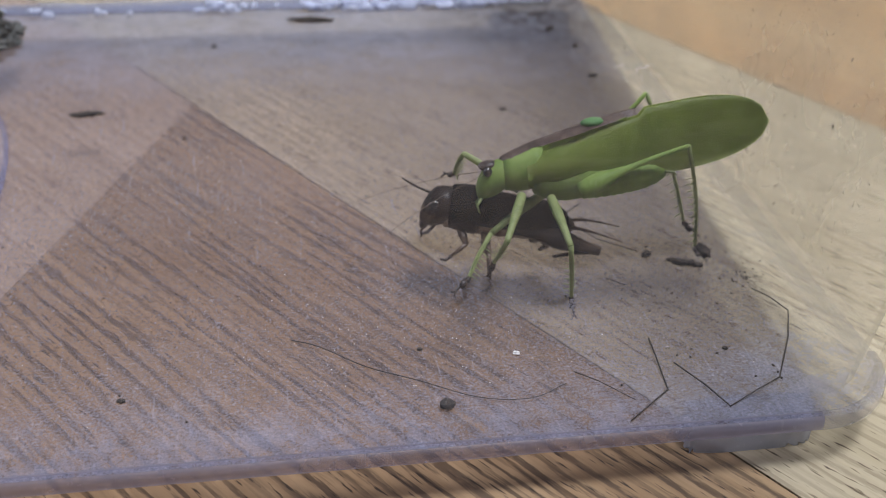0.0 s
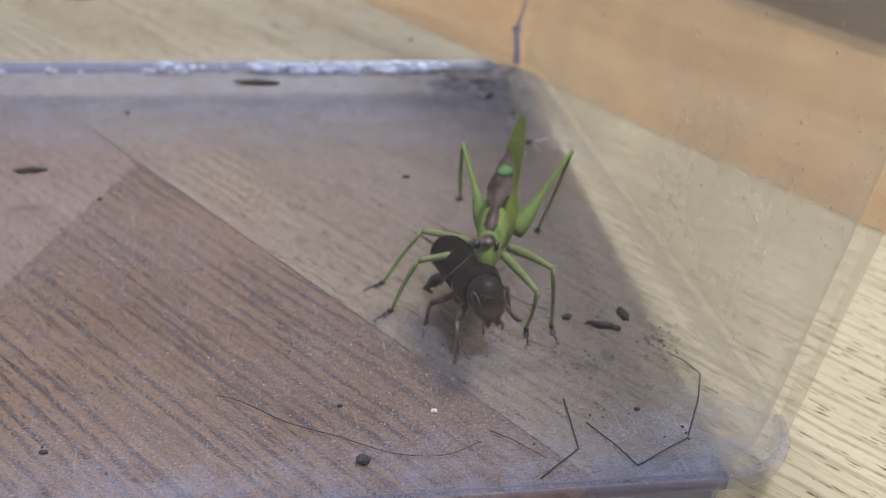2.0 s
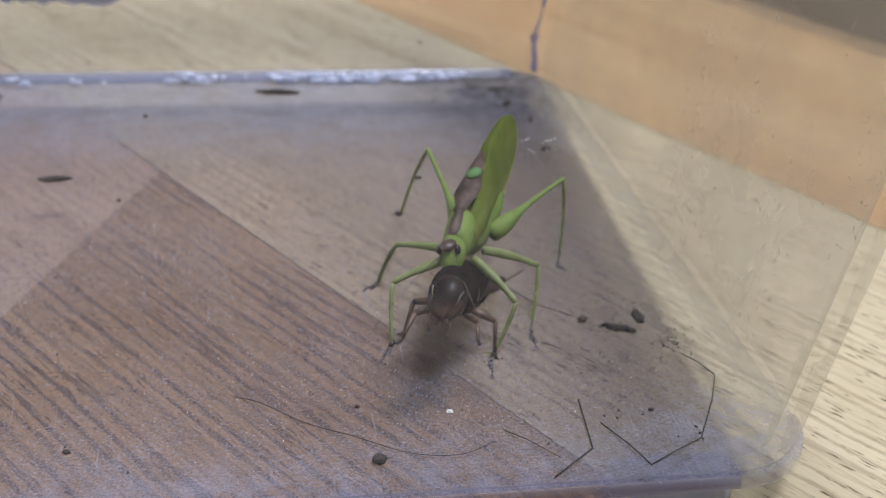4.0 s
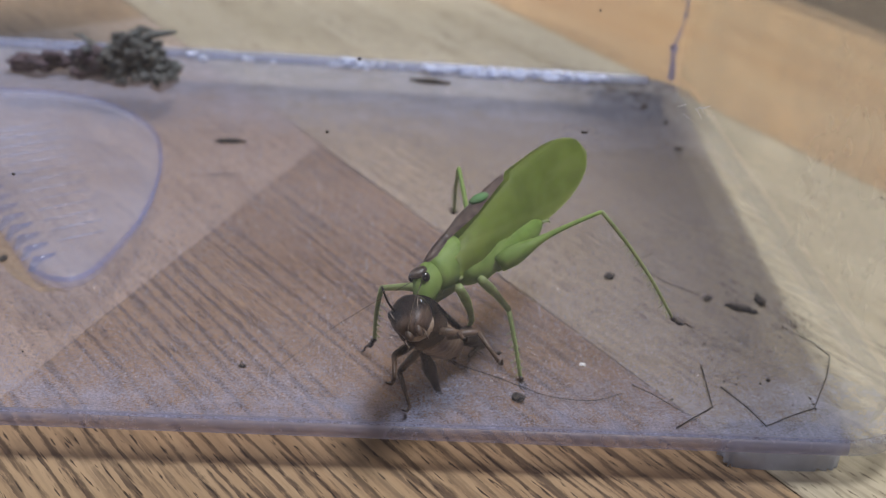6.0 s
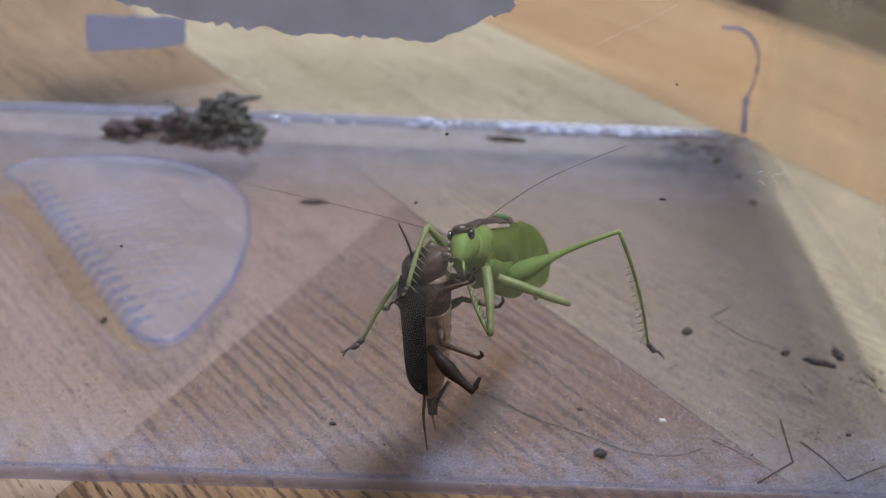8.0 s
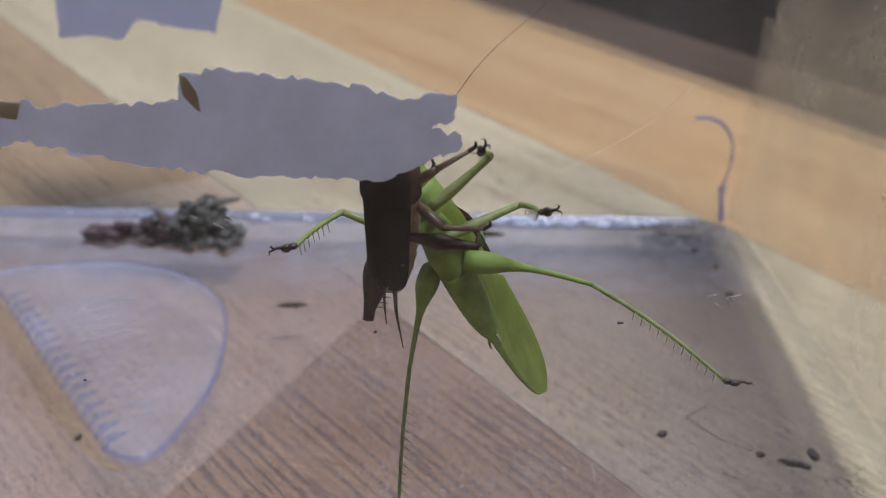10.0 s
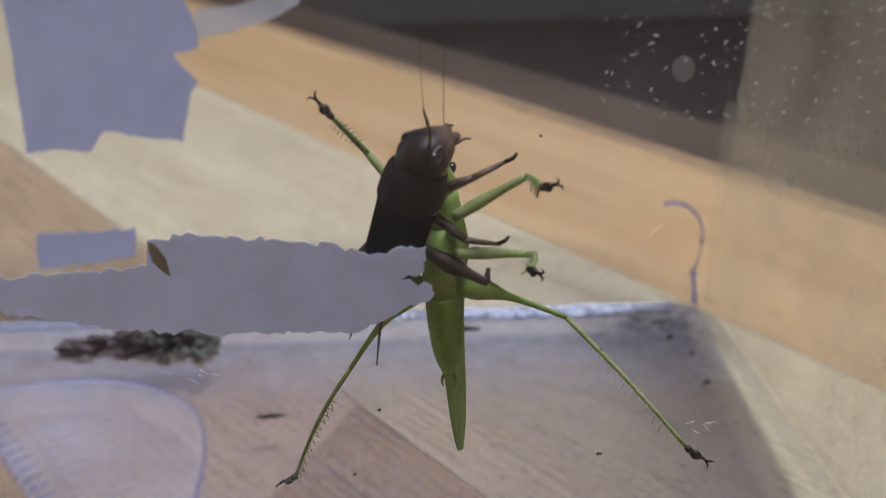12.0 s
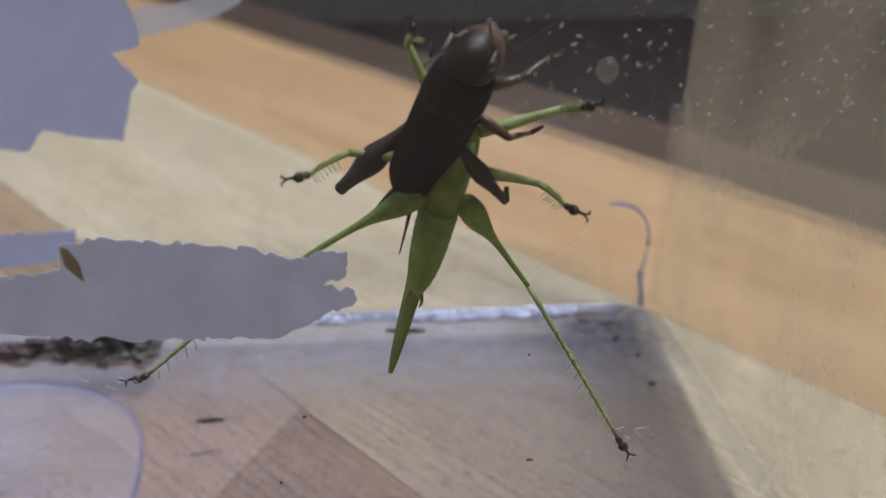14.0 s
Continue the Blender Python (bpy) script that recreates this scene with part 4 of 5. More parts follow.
def katydid():
    k = thing("katydid", "bright green katydid with leaf-like wings, clasping a cricket", "katydid")
    part("head", loft([(0.42, 0, 0.02, 0.13, 0.155), (0.50, 0, 0.01, 0.15, 0.185), (0.60, 0, -0.03, 0.145, 0.20), (0.69, 0, -0.07, 0.115, 0.175), (0.76, 0, -0.12, 0.08, 0.12), (0.79, 0, -0.15, 0.03, 0.05)], 16), GREEN_BODY, k)
    part("face_plate", blob((0.63, 0, 0.13), (0.12, 0.10, 0.06), None, 14, 8), BROWN_BACK, k, "dark brown crown")
    for s in (1, -1):
        part("eye", blob((0.65, s * 0.115, 0.08), (0.05, 0.035, 0.055), None, 12, 8), EYE_BLACK, k, "glossy black eye")
    part("pronotum", loft([(0.02, 0, 0.08, 0.17, 0.22), (0.12, 0, 0.06, 0.185, 0.245), (0.28, 0, 0.03, 0.175, 0.23), (0.40, 0, 0.02, 0.16, 0.205), (0.47, 0, 0.01, 0.145, 0.18)], 18), GREEN_BODY, k, "green collar shield")
    part("thorax", loft([(-0.62, 0, -0.08, 0.155, 0.22), (-0.45, 0, -0.09, 0.18, 0.26), (-0.2, 0, -0.10, 0.19, 0.27), (0.05, 0, -0.07, 0.175, 0.24), (0.16, 0, -0.04, 0.155, 0.20)], 18), GREEN_BODY, k)
    segs = []
    for i in range(28):
        s = i / 27
        x = -0.46 - 0.86 * s
        r = (0.195 + 0.02 * math.sin(math.pi * s) - 0.075 * s - 0.05 * s**8) * (1 + 0.03 * math.cos(2 * math.pi * s * 9))
        segs.append((x, 0, -0.14 - 0.01 * s, r * 0.9, r * 1.22))
    segs.append((-1.36, 0, -0.16, 0.02, 0.03))
    part("abdomen", loft(segs, 16, power=1.6), GREEN_BELLY, k, "ribbed olive-green belly")
    for s in (1, -1):
        part("cercus", tube([(-1.33, s * 0.04, -0.15), (-1.43, s * 0.07, -0.17), (-1.46, s * 0.05, -0.21)], [0.02, 0.015, 0.006], 6), GREEN_LEG, k)
    for s in (1, -1):
        part("wing", wing(s), GREEN_WING, k, "leaf-green veined fore wing")
    # brown back between the wings
    bm = bmesh.new()
    rows = []
    for x, w, z in ((0.5, 0.05, 0.215), (0.38, 0.09, 0.265), (0.2, 0.075, 0.325), (0.08, 0.06, 0.345), (-0.05, 0.09, 0.36), (-0.2, 0.15, 0.385), (-0.36, 0.16, 0.40), (-0.55, 0.12, 0.425), (-0.75, 0.10, 0.45), (-0.95, 0.05, 0.46), (-1.05, 0.012, 0.455)):
        rows.append([bm.verts.new((x, w * a, z + 0.11 * max(0.0, 0.22 - x) - 0.07 * abs(a) ** 2)) for a in (-1, -0.5, 0, 0.5, 1)])
    for a, b in zip(rows, rows[1:]):
        for i in range(4):
            bm.faces.new((a[i], a[i + 1], b[i + 1], b[i]))
    bmesh.ops.solidify(bm, geom=bm.faces[:], thickness=0.03)
    part("back_patch", bm, BROWN_BACK, k, "mottled dark brown back patch")
    part("back_spot", blob((-0.56, 0.02, 0.49), (0.14, 0.10, 0.055), None, 14, 8), GREEN_SPOT, k, "pale mint-green bump")
    for s in (1, -1):
        part("palp", tube([(0.74, s * 0.05, -0.22), (0.8, s * 0.08, -0.3), (0.78, s * 0.07, -0.38)], [0.018, 0.014, 0.01], 6), GREEN_LEG, k)
    # legs
    legs = {}
    for pair in ("front", "middle", "hind"):
        l1, l2 = LENGTHS[pair]
        if pair == "hind":
            fem, tib, foot = limb(l1, 0.040, 0.023, 14, 0.08, 0.13), spined(l2, 0.025, 0.018, 11), tarsus(1.0)
        else:
            fem, tib, foot = limb(l1, 0.052, 0.034, 10, 0.012, 0.35), spined(l2, 0.030, 0.021, 7), tarsus(0.95)
        first = None
        for side in ("left", "right"):
            if first is None:
                f = part("femur", fem, GREEN_LEG if pair != "hind" else GREEN_BODY, k, f"green {pair} thigh")
                t = part("tibia", tib, GREEN_LEG, k, f"spiny pale green {pair} shin")
                a = part("tarsus", foot, DARK_FOOT, t, "dark brown clawed foot")
                first = (f, t, a)
            else:
                f, t, a = (new(o.name.split(".")[0], o.data) for o in first)
                f.parent = t.parent = k
                a.parent = t
                for o, src in ((f, first[0]), (t, first[1]), (a, first[2])):
                    tagged(o, src.get("label", ""))
            a.location = (l2 * CM, 0, 0)
            a.rotation_euler = (0, radians(-28), 0)
            legs[pair, side] = (f, t)
    feelers = {}
    bm = tube(spline([(0, 0, 0), (0.7, 0.02, 0.03), (1.4, 0.10, 0.02), (2.2, 0.32, -0.04)], 8), [0.0042, 0.0016], 5)
    fl = part("feeler", bm, HAIR, k, "long thread-like brown feeler")
    fr = new("feeler", fl.data)
    fr.parent = k
    tagged(fr, fl["label"])
    feelers["left"], feelers["right"] = fl, fr
    return k, legs, feelers


# ---------------------------------------------------------------- the cricket
def cricket():
    c = thing("cricket", "dark brown cricket held in the katydid's grip", "cricket")
    part("head", loft([(0.45, 0, 0, 0.20, 0.22), (0.53, 0, 0, 0.235, 0.245), (0.63, 0, -0.015, 0.245, 0.26), (0.72, 0, -0.05, 0.225, 0.245), (0.79, 0, -0.10, 0.165, 0.19), (0.84, 0, -0.15, 0.09, 0.11), (0.855, 0, -0.17, 0.03, 0.04)], 20), CR_HEAD, c, "glossy rounded dark head")
    for s in (1, -1):
        part("eye", blob((0.69, s * 0.19, 0.05), (0.065, 0.045, 0.075), None, 12, 8), EYE_BLACK, c, "glossy black eye")
        part("cheek_mark", tube(spline([(0.745, s * 0.18, 0.085), (0.78, s * 0.165, 0.03), (0.785, s * 0.15, -0.03)], 4), [0.010, 0.007], 6), CR_MARK, c, "pale curved mark by the eye")
        part("mandible", blob((0.79, s * 0.06, -0.27), (0.055, 0.045, 0.08), None, 10, 7), CR_LEG, c)
        part("palp", tube([(0.74, s * 0.10, -0.26), (0.81, s * 0.13, -0.34), (0.79, s * 0.12, -0.43)], [0.018, 0.015, 0.011], 6), CR_LEG, c, "short brown mouth feeler")
        part("cercus", tube(spline([(-1.0, s * 0.09, 0.0), (-1.28, s * 0.16, 0.01), (-1.7, s * 0.22, -0.04)], 5), [0.028, 0.006], 7), CR_LEG, c, "long pointed tail bristle")
    part("pronotum", loft([(0.10, 0, 0.0, 0.27, 0.28), (0.16, 0, 0.0, 0.29, 0.30), (0.34, 0, 0.0, 0.285, 0.295), (0.47, 0, 0.0, 0.26, 0.27), (0.50, 0, 0, 0.23, 0.24)], 20, power=2.4), CR_BACK, c, "dark brown neck shield")
    segs = []
    for i in range(34):
        s = i / 33
        x = 0.12 - 1.17 * s
        r = (0.275 - 0.03 * s - 0.15 * s**4) * (1 + 0.03 * math.cos(2 * math.pi * s * 8))
        segs.append((x, 0, -0.03, r, r))
    segs.append((-1.1, 0, -0.03, 0.03, 0.03))
    part("abdomen", loft(segs, 18), CR_BELLY, c, "banded tan belly")
    # folded wing cases over the back
    bm = bmesh.new()
    rows = []
    for i in range(15):
        s = i / 14
        x = 0.14 - 1.18 * s
        w = (0.305 - 0.05 * s) * math.sqrt(1 - 0.93 * max(0.0, (s - 0.68) / 0.32) ** 2.2)
        rows.append([bm.verts.new((x, w * math.sin(a), -0.03 + (w + 0.005) * math.cos(a))) for a in [radians(-100 + 200 * j / 14) for j in range(15)]])
    for a, b in zip(rows, rows[1:]):
        for j in range(14):
            bm.faces.new((a[j], a[j + 1], b[j + 1], b[j]))
    bmesh.ops.solidify(bm, geom=bm.faces[:], thickness=0.02)
    part("wing_case", bm, CR_BACK, c, "blackish folded wing case")
    hind = {}
    for s in (1, -1):
        f = part("hind_femur", limb(1.15, 0.055, 0.06, 12, 0.075, 0.55) if s > 0 else limb(0.72, 0.05, 0.042, 12, 0.045, 0.45), CR_THIGH, c, "thick brown hind thigh")
        tib = part("hind_tibia", spined(0.6, 0.035, 0.02, 6) if s > 0 else limb(0.14, 0.035, 0.02), CR_THIGH, c)
        hind["left" if s > 0 else "right"] = (f, tib)
        for nm, x, l1, l2, turn in (("front", 0.32, 0.27, 0.31, 60), ("middle", 0.02, 0.36, 0.42, 100)):
            hip = Vector((x, s * 0.18, -0.22))
            if nm == "front":
                # one fore leg is tucked under the chest, the other reaches ahead
                l1, l2, turn = (0.2, 0.16, 115) if s > 0 else (0.29, 0.31, 42)
            knee = hip + Vector((math.cos(radians(turn)) * l1, s * math.sin(radians(turn)) * l1, -0.10))
            foot = knee + Vector((0.16 if nm == "front" else -0.1, s * 0.06, -l2))
            part(nm + "_femur", tube([hip, hip.lerp(knee, 0.5), knee], [0.05, 0.054, 0.036], 8), CR_LEG, c)
            bm = tube([knee, knee.lerp(foot, 0.5), foot], [0.034, 0.028, 0.02], 8)
            shin = part(nm + "_tibia", bm, CR_LEG, c)
            part("tarsus", tube([foot, foot + Vector((0.06, s * 0.04, -0.05)), foot + Vector((0.13, s * 0.07, -0.03))], [0.025, 0.022, 0.012], 6), DARK_FOOT, shin, "small dark foot")
    part("broken_feeler", tube(spline([(0.75, -0.12, 0.08), (0.94, -0.11, 0.14), (1.14, -0.06, 0.25)], 4), [0.018, 0.011], 7), DARK_FOOT, c, "short broken black feeler")
    part("neck_membrane", blob((0.50, 0, -0.12), (0.09, 0.21, 0.17), None, 12, 8), CR_PALE, c, "pale neck membrane")
    return c, hind


def hind_rows(side, steps):
    """Thigh and shin of the cricket's hind leg: seconds, the way of the thigh, the way of the shin."""
    hip = Vector((-0.28, 0.22 if side == "left" else -0.22, -0.10))
    thigh, shin = [], []
    for t, way, back in steps:
        knee = hip + Vector(way).normalized() * (1.15 if side == "left" else 0.72)
        thigh.append((t, aim(hip, knee, Vector((0, 0, 1)))))
        shin.append((t, aim(knee, knee + Vector(back), Vector((0, 0, 1)))))
    return thigh, shin


def body_pose(front, rear, dorsal, ahead):
    """A body whose front mark lies ahead centimetres before its origin, with its back towards dorsal."""
    x = (Vector(front) - Vector(rear)).normalized()
    d = Vector(dorsal)
    z = (d - d.dot(x) * x).normalized()
    y = z.cross(x)
    o = (Vector(front) - ahead * x) * CM
    m = Matrix((x, y, z)).transposed().to_4x4()
    m.translation = o
    return m


def leg_rows(hip, l1, l2, steps):
    """Two-piece leg: from foot and knee in the body's space to the poses of thigh and shin, which stay joined from step to step."""

    def across(v, x):
        v = v - v.dot(x) * x
        return v.normalized() if v.length > 1e-4 else Vector((0, 0, 1))

    fine = []
    steps = [(t, Vector(foot), Vector(knee)) for t, foot, knee in steps]
    for (t0, f0, k0), (t1, f1, k1) in zip(steps, steps[1:]):
        n = max(1, min(10, math.ceil((t1 - t0) / 0.1 - 0.01)))
        b0, b1 = across(k0 - hip, (f0 - hip).normalized()), across(k1 - hip, (f1 - hip).normalized())
        for i in range(n):
            u = i / n
            u = u * u * (3 - 2 * u)
            foot = f0.lerp(f1, u)
            x = (foot - hip).normalized()
            p, q = across(b0, x), across(b1, x)
            angle = math.atan2(x.dot(p.cross(q)), p.dot(q))
            fine.append((t0 + (t1 - t0) * i / n, foot, Matrix.Rotation(angle * u, 3, x) @ p))
    t, foot, knee = steps[-1]
    fine.append((t, foot, across(knee - hip, (foot - hip).normalized())))
    thigh, shin = [], []
    for t, foot, bend in fine:
        way = foot - hip
        d = min(max(way.length, abs(l1 - l2) + 0.02), l1 + l2 - 0.01)
        x = way.normalized()
        a = (l1 * l1 - l2 * l2 + d * d) / (2 * d)
        joint = hip + x * a + bend * math.sqrt(max(0.0, l1 * l1 - a * a))
        foot = hip + x * d
        thigh.append((t, aim(hip, joint, bend)))
        shin.append((t, aim(joint, foot, bend)))
    return thigh, shin


# ---------------------------------------------------------------- how the insects move
KATYDID_PATH = [
    (0, (-2.88, 2.53, 1.06), (0.13, 2.29, 1.42), (0.00, 0.30, 1.00)),
    (0.5, (-2.64, 2.49, 1.05), (0.02, 3.98, 1.25), (-0.10, 0.20, 1.00)),
    (1, (-2.35, 2.39, 1.05), (-0.42, 4.75, 0.87), (-0.20, 0.00, 1.00)),
    (1.5, (-2.17, 2.41, 1.05), (-0.63, 5.05, 0.96), (-0.20, 0.00, 1.00)),
    (2, (-2.08, 2.35, 1.00), (-0.97, 5.19, 0.86), (-0.10, 0.00, 1.00)),
    (2.5, (-2.19, 2.44, 1.05), (-1.12, 5.30, 0.85), (-0.10, 0.00, 1.00)),
    (5, (-3.57, 1.46, 1.21), (-1.66, 3.81, 1.59), (-0.45, 0.10, 1.00)),
    (5.5, (-4.26, 0.82, 1.36), (-2.12, 2.94, 1.87), (-0.60, 0.10, 1.00)),
    (6, (-4.91, 0.15, 1.36), (-2.82, 2.35, 1.71), (-0.70, 0.10, 1.00)),
    (6.5, (-5.12, -0.14, 1.46), (-3.02, 2.08, 1.38), (-0.70, 0.10, 1.00)),
    (7, (-5.48, -0.19, 2.11), (-3.29, 1.64, 1.00), (-0.10, 0.50, 0.85)),
    (7.2, (-5.46, -0.28, 2.21), (-3.60, 1.90, 1.14), (-0.05, 0.50, 0.85)),
    (8, (-5.50, -0.38, 2.84), (-4.29, 1.91, 1.12), (0.00, 0.70, 0.70)),
    (8.7, (-5.60, -0.49, 3.61), (-4.47, 1.30, 1.56), (0.50, 0.80, 0.20)),
    (9.5, (-5.58, -0.44, 4.25), (-3.90, -0.19, 1.71), (0.45, 0.90, 0.00)),
    (10, (-5.68, -0.60, 5.04), (-4.30, -0.26, 2.33), (0.35, 0.95, 0.00)),
    (10.5, (-5.48, -0.67, 5.41), (-4.29, -0.43, 2.60), (0.30, 0.95, 0.00)),
    (11, (-5.39, -0.72, 5.65), (-4.42, -0.54, 2.76), (0.20, 1.00, 0.00)),
    (11.5, (-5.32, -0.78, 5.95), (-4.68, -0.56, 2.96), (0.20, 0.98, 0.00)),
    (12, (-5.14, -0.88, 6.48), (-4.99, -0.61, 3.44), (0.20, 0.98, 0.00)),
    (12.5, (-4.99, -0.86, 6.44), (-4.87, -0.92, 3.38), (0.20, 0.98, 0.00)),
    (13, (-4.77, -0.88, 6.57), (-4.94, -0.84, 3.52), (0.18, 0.98, 0.00)),
    (13.5, (-4.62, -0.95, 6.84), (-5.11, -0.69, 3.83), (0.10, 1.00, 0.00)),
    (14, (-4.23, -1.06, 7.32), (-4.95, -0.66, 4.38), (0.04, 1.00, 0.00)),
]
CRICKET_PATH = [
    (0, (-3.47, 2.86, 0.55), (-1.95, 2.56, 0.37), (0.00, 0.10, 1.00)),
    (0.5, (-3.07, 2.50, 0.60), (-1.83, 3.40, 0.30), (-0.20, 0.10, 1.00)),
    (1, (-2.60, 2.20, 0.65), (-1.84, 3.54, 0.43), (-0.20, -0.10, 1.00)),
    (1.5, (-2.45, 1.88, 0.85), (-2.37, 3.41, 0.60), (0.00, -0.30, 1.00)),
    (2, (-2.15, 1.78, 0.70), (-2.40, 3.31, 0.51), (0.00, -0.40, 1.00)),
    (2.5, (-2.26, 1.65, 0.85), (-2.50, 3.17, 0.57), (0.00, -0.40, 1.00)),
    (5, (-3.79, 0.87, 1.05), (-2.87, 1.95, 0.40), (-0.30, -0.40, 0.80)),
    (5.5, (-4.43, 0.10, 1.30), (-3.80, 1.17, 0.37), (-0.40, -0.30, 0.80)),
    (6, (-5.10, -0.41, 1.30), (-4.50, 0.60, 0.27), (-0.50, -0.20, 0.80)),
    (6.5, (-5.29, -0.48, 1.45), (-4.79, 0.33, 0.21), (-0.65, 0.40, 0.50)),
    (7, (-5.73, -0.13, 2.15), (-5.50, 0.23, 0.65), (-0.60, 0.80, 0.20)),
    (7.2, (-5.72, -0.20, 2.20), (-5.44, -0.04, 0.67), (-0.65, 0.75, 0.20)),
    (8, (-5.90, -0.50, 2.70), (-5.80, -0.55, 1.05), (-0.90, 0.20, 0.00)),
    (8.7, (-5.90, -0.60, 3.60), (-5.85, -0.50, 1.95), (-0.95, -0.10, 0.00)),
    (9.5, (-5.90, -0.93, 4.57), (-5.84, -0.63, 3.04), (-0.95, -0.30, 0.00)),
    (10, (-5.85, -1.12, 5.51), (-5.85, -0.82, 3.99), (-0.90, -0.45, 0.00)),
    (10.5, (-5.83, -1.20, 5.92), (-5.80, -0.90, 4.39), (-0.90, -0.45, 0.00)),
    (11, (-5.71, -1.25, 6.16), (-5.81, -0.95, 4.64), (-0.85, -0.50, 0.00)),
    (11.5, (-5.53, -1.31, 6.50), (-5.79, -1.01, 4.93), (-0.80, -0.60, 0.00)),
    (12, (-5.26, -1.39, 6.91), (-5.72, -1.10, 5.40), (-0.75, -0.65, 0.00)),
    (12.5, (-5.06, -1.39, 6.92), (-5.58, -1.11, 5.43), (-0.75, -0.65, 0.00)),
    (13, (-4.89, -1.41, 7.00), (-5.42, -0.95, 5.58), (-0.70, -0.70, 0.00)),
    (13.5, (-4.58, -1.46, 7.23), (-5.25, -1.03, 5.85), (-0.60, -0.80, 0.00)),
    (14, (-4.23, -1.57, 7.73), (-4.80, -0.97, 6.35), (-0.50, -0.85, 0.00)),
]
# for each leg: seconds, foot and knee in the body's space
FRONT_LEFT_STEPS = [
    (0, (0.68, 0.17, -0.95), (0.56, 0.74, -0.56)),
    (0.5, (1.04, 0.29, -1.08), (0.84, 0.64, -0.28)),
    (1, (0.92, 0.54, -1.13), (0.88, 0.58, -0.34)),
    (1.5, (0.27, 0.17, -1.05), (-0.26, 0.21, -0.70)),
    (2, (0.59, 0.46, -1.01), (0.85, 0.62, -0.36)),
    (2.5, (0.54, 0.53, -1.06), (-0.04, 0.59, -0.70)),
    (5, (1.01, 0.24, -1.31), (0.83, 0.52, -0.57)),
    (5.5, (1.03, -0.11, -1.35), (0.47, -0.08, -0.91)),
    (6, (-0.04, -0.82, -1.16), (0.07, -0.33, -0.74)),
    (6.5, (0.03, -0.63, -0.95), (0.16, -0.18, -0.68)),
    (7, (0.11, -0.45, -0.75), (0.25, -0.02, -0.63)),
    (7.2, (0.14, -0.38, -0.67), (0.29, 0.04, -0.60)),
    (8, (0.23, -0.09, -0.35), (0.40, 0.28, -0.51)),
    (8.7, (0.30, 0.16, -0.06), (0.50, 0.50, -0.43)),
    (9.5, (0.38, 0.45, 0.26), (0.61, 0.75, -0.34)),
    (10, (0.85, 0.98, -0.50), (0.60, 0.76, -0.19)),
    (10.5, (0.69, 0.38, 0.07), (0.69, 0.52, -0.61)),
    (11, (0.85, 0.38, -0.71), (0.80, 0.55, -0.25)),
    (11.5, (0.36, 0.11, -0.06), (0.77, 0.49, -0.48)),
    (12, (0.81, 0.97, -0.70), (0.62, 0.70, -0.36)),
    (12.5, (0.54, 0.86, 0.01), (0.61, 0.56, -0.61)),
    (13, (0.59, 0.61, -0.31), (0.33, 0.59, 0.33)),
    (13.5, (0.45, 0.47, -0.45), (0.35, 0.70, 0.20)),
    (14, (0.88, 0.81, -0.68), (0.53, 0.70, 0.01)),
]
FRONT_RIGHT_STEPS = [
    (0, (0.98, -0.84, -0.12), (0.91, -0.26, 0.26)),
    (0.5, (1.18, -0.84, -0.81), (0.86, -0.61, -0.05)),
    (1, (0.87, -0.91, -0.90), (0.68, -0.82, -0.17)),
    (1.5, (0.78, -1.11, -0.84), (0.57, -0.87, -0.13)),
    (2, (0.69, -1.15, -0.86), (0.62, -1.06, -0.37)),
    (2.5, (0.94, -0.55, -0.99), (0.79, -0.69, -0.22)),
    (5, (1.15, -0.86, -0.85), (0.66, -0.78, -0.24)),
    (5.5, (0.92, -1.01, -0.73), (0.62, -0.79, -0.14)),
    (6, (0.68, -1.17, -0.62), (0.58, -0.80, -0.03)),
    (6.5, (0.79, -1.18, -0.97), (0.89, -0.61, -0.36)),
    (7, (0.92, -0.92, -0.82), (0.91, -0.50, -0.26)),
    (7.2, (0.97, -0.81, -0.76), (0.92, -0.46, -0.22)),
    (8, (1.13, -0.40, -0.52), (0.93, -0.28, -0.05)),
    (8.7, (1.28, -0.03, -0.32), (0.93, -0.13, 0.10)),
    (9.5, (1.44, 0.39, -0.08), (0.93, 0.05, 0.27)),
    (10, (1.18, 0.35, -0.68), (0.86, 0.18, -0.30)),
    (10.5, (1.35, 0.30, -0.74), (0.89, 0.08, -0.26)),
    (11, (0.61, -0.31, 0.03), (0.82, -0.02, -0.57)),
    (11.5, (0.53, -0.62, -0.07), (0.76, -0.28, -0.64)),
    (12, (1.32, -0.79, -0.43), (0.80, -0.61, -0.00)),
    (12.5, (1.14, -0.70, -0.85), (0.72, -0.62, -0.06)),
    (13, (0.73, -1.00, -0.80), (0.49, -0.82, -0.10)),
    (13.5, (0.97, -0.91, -0.80), (0.59, -0.73, -0.02)),
    (14, (1.17, -0.60, -0.77), (0.74, -0.56, 0.04)),
]
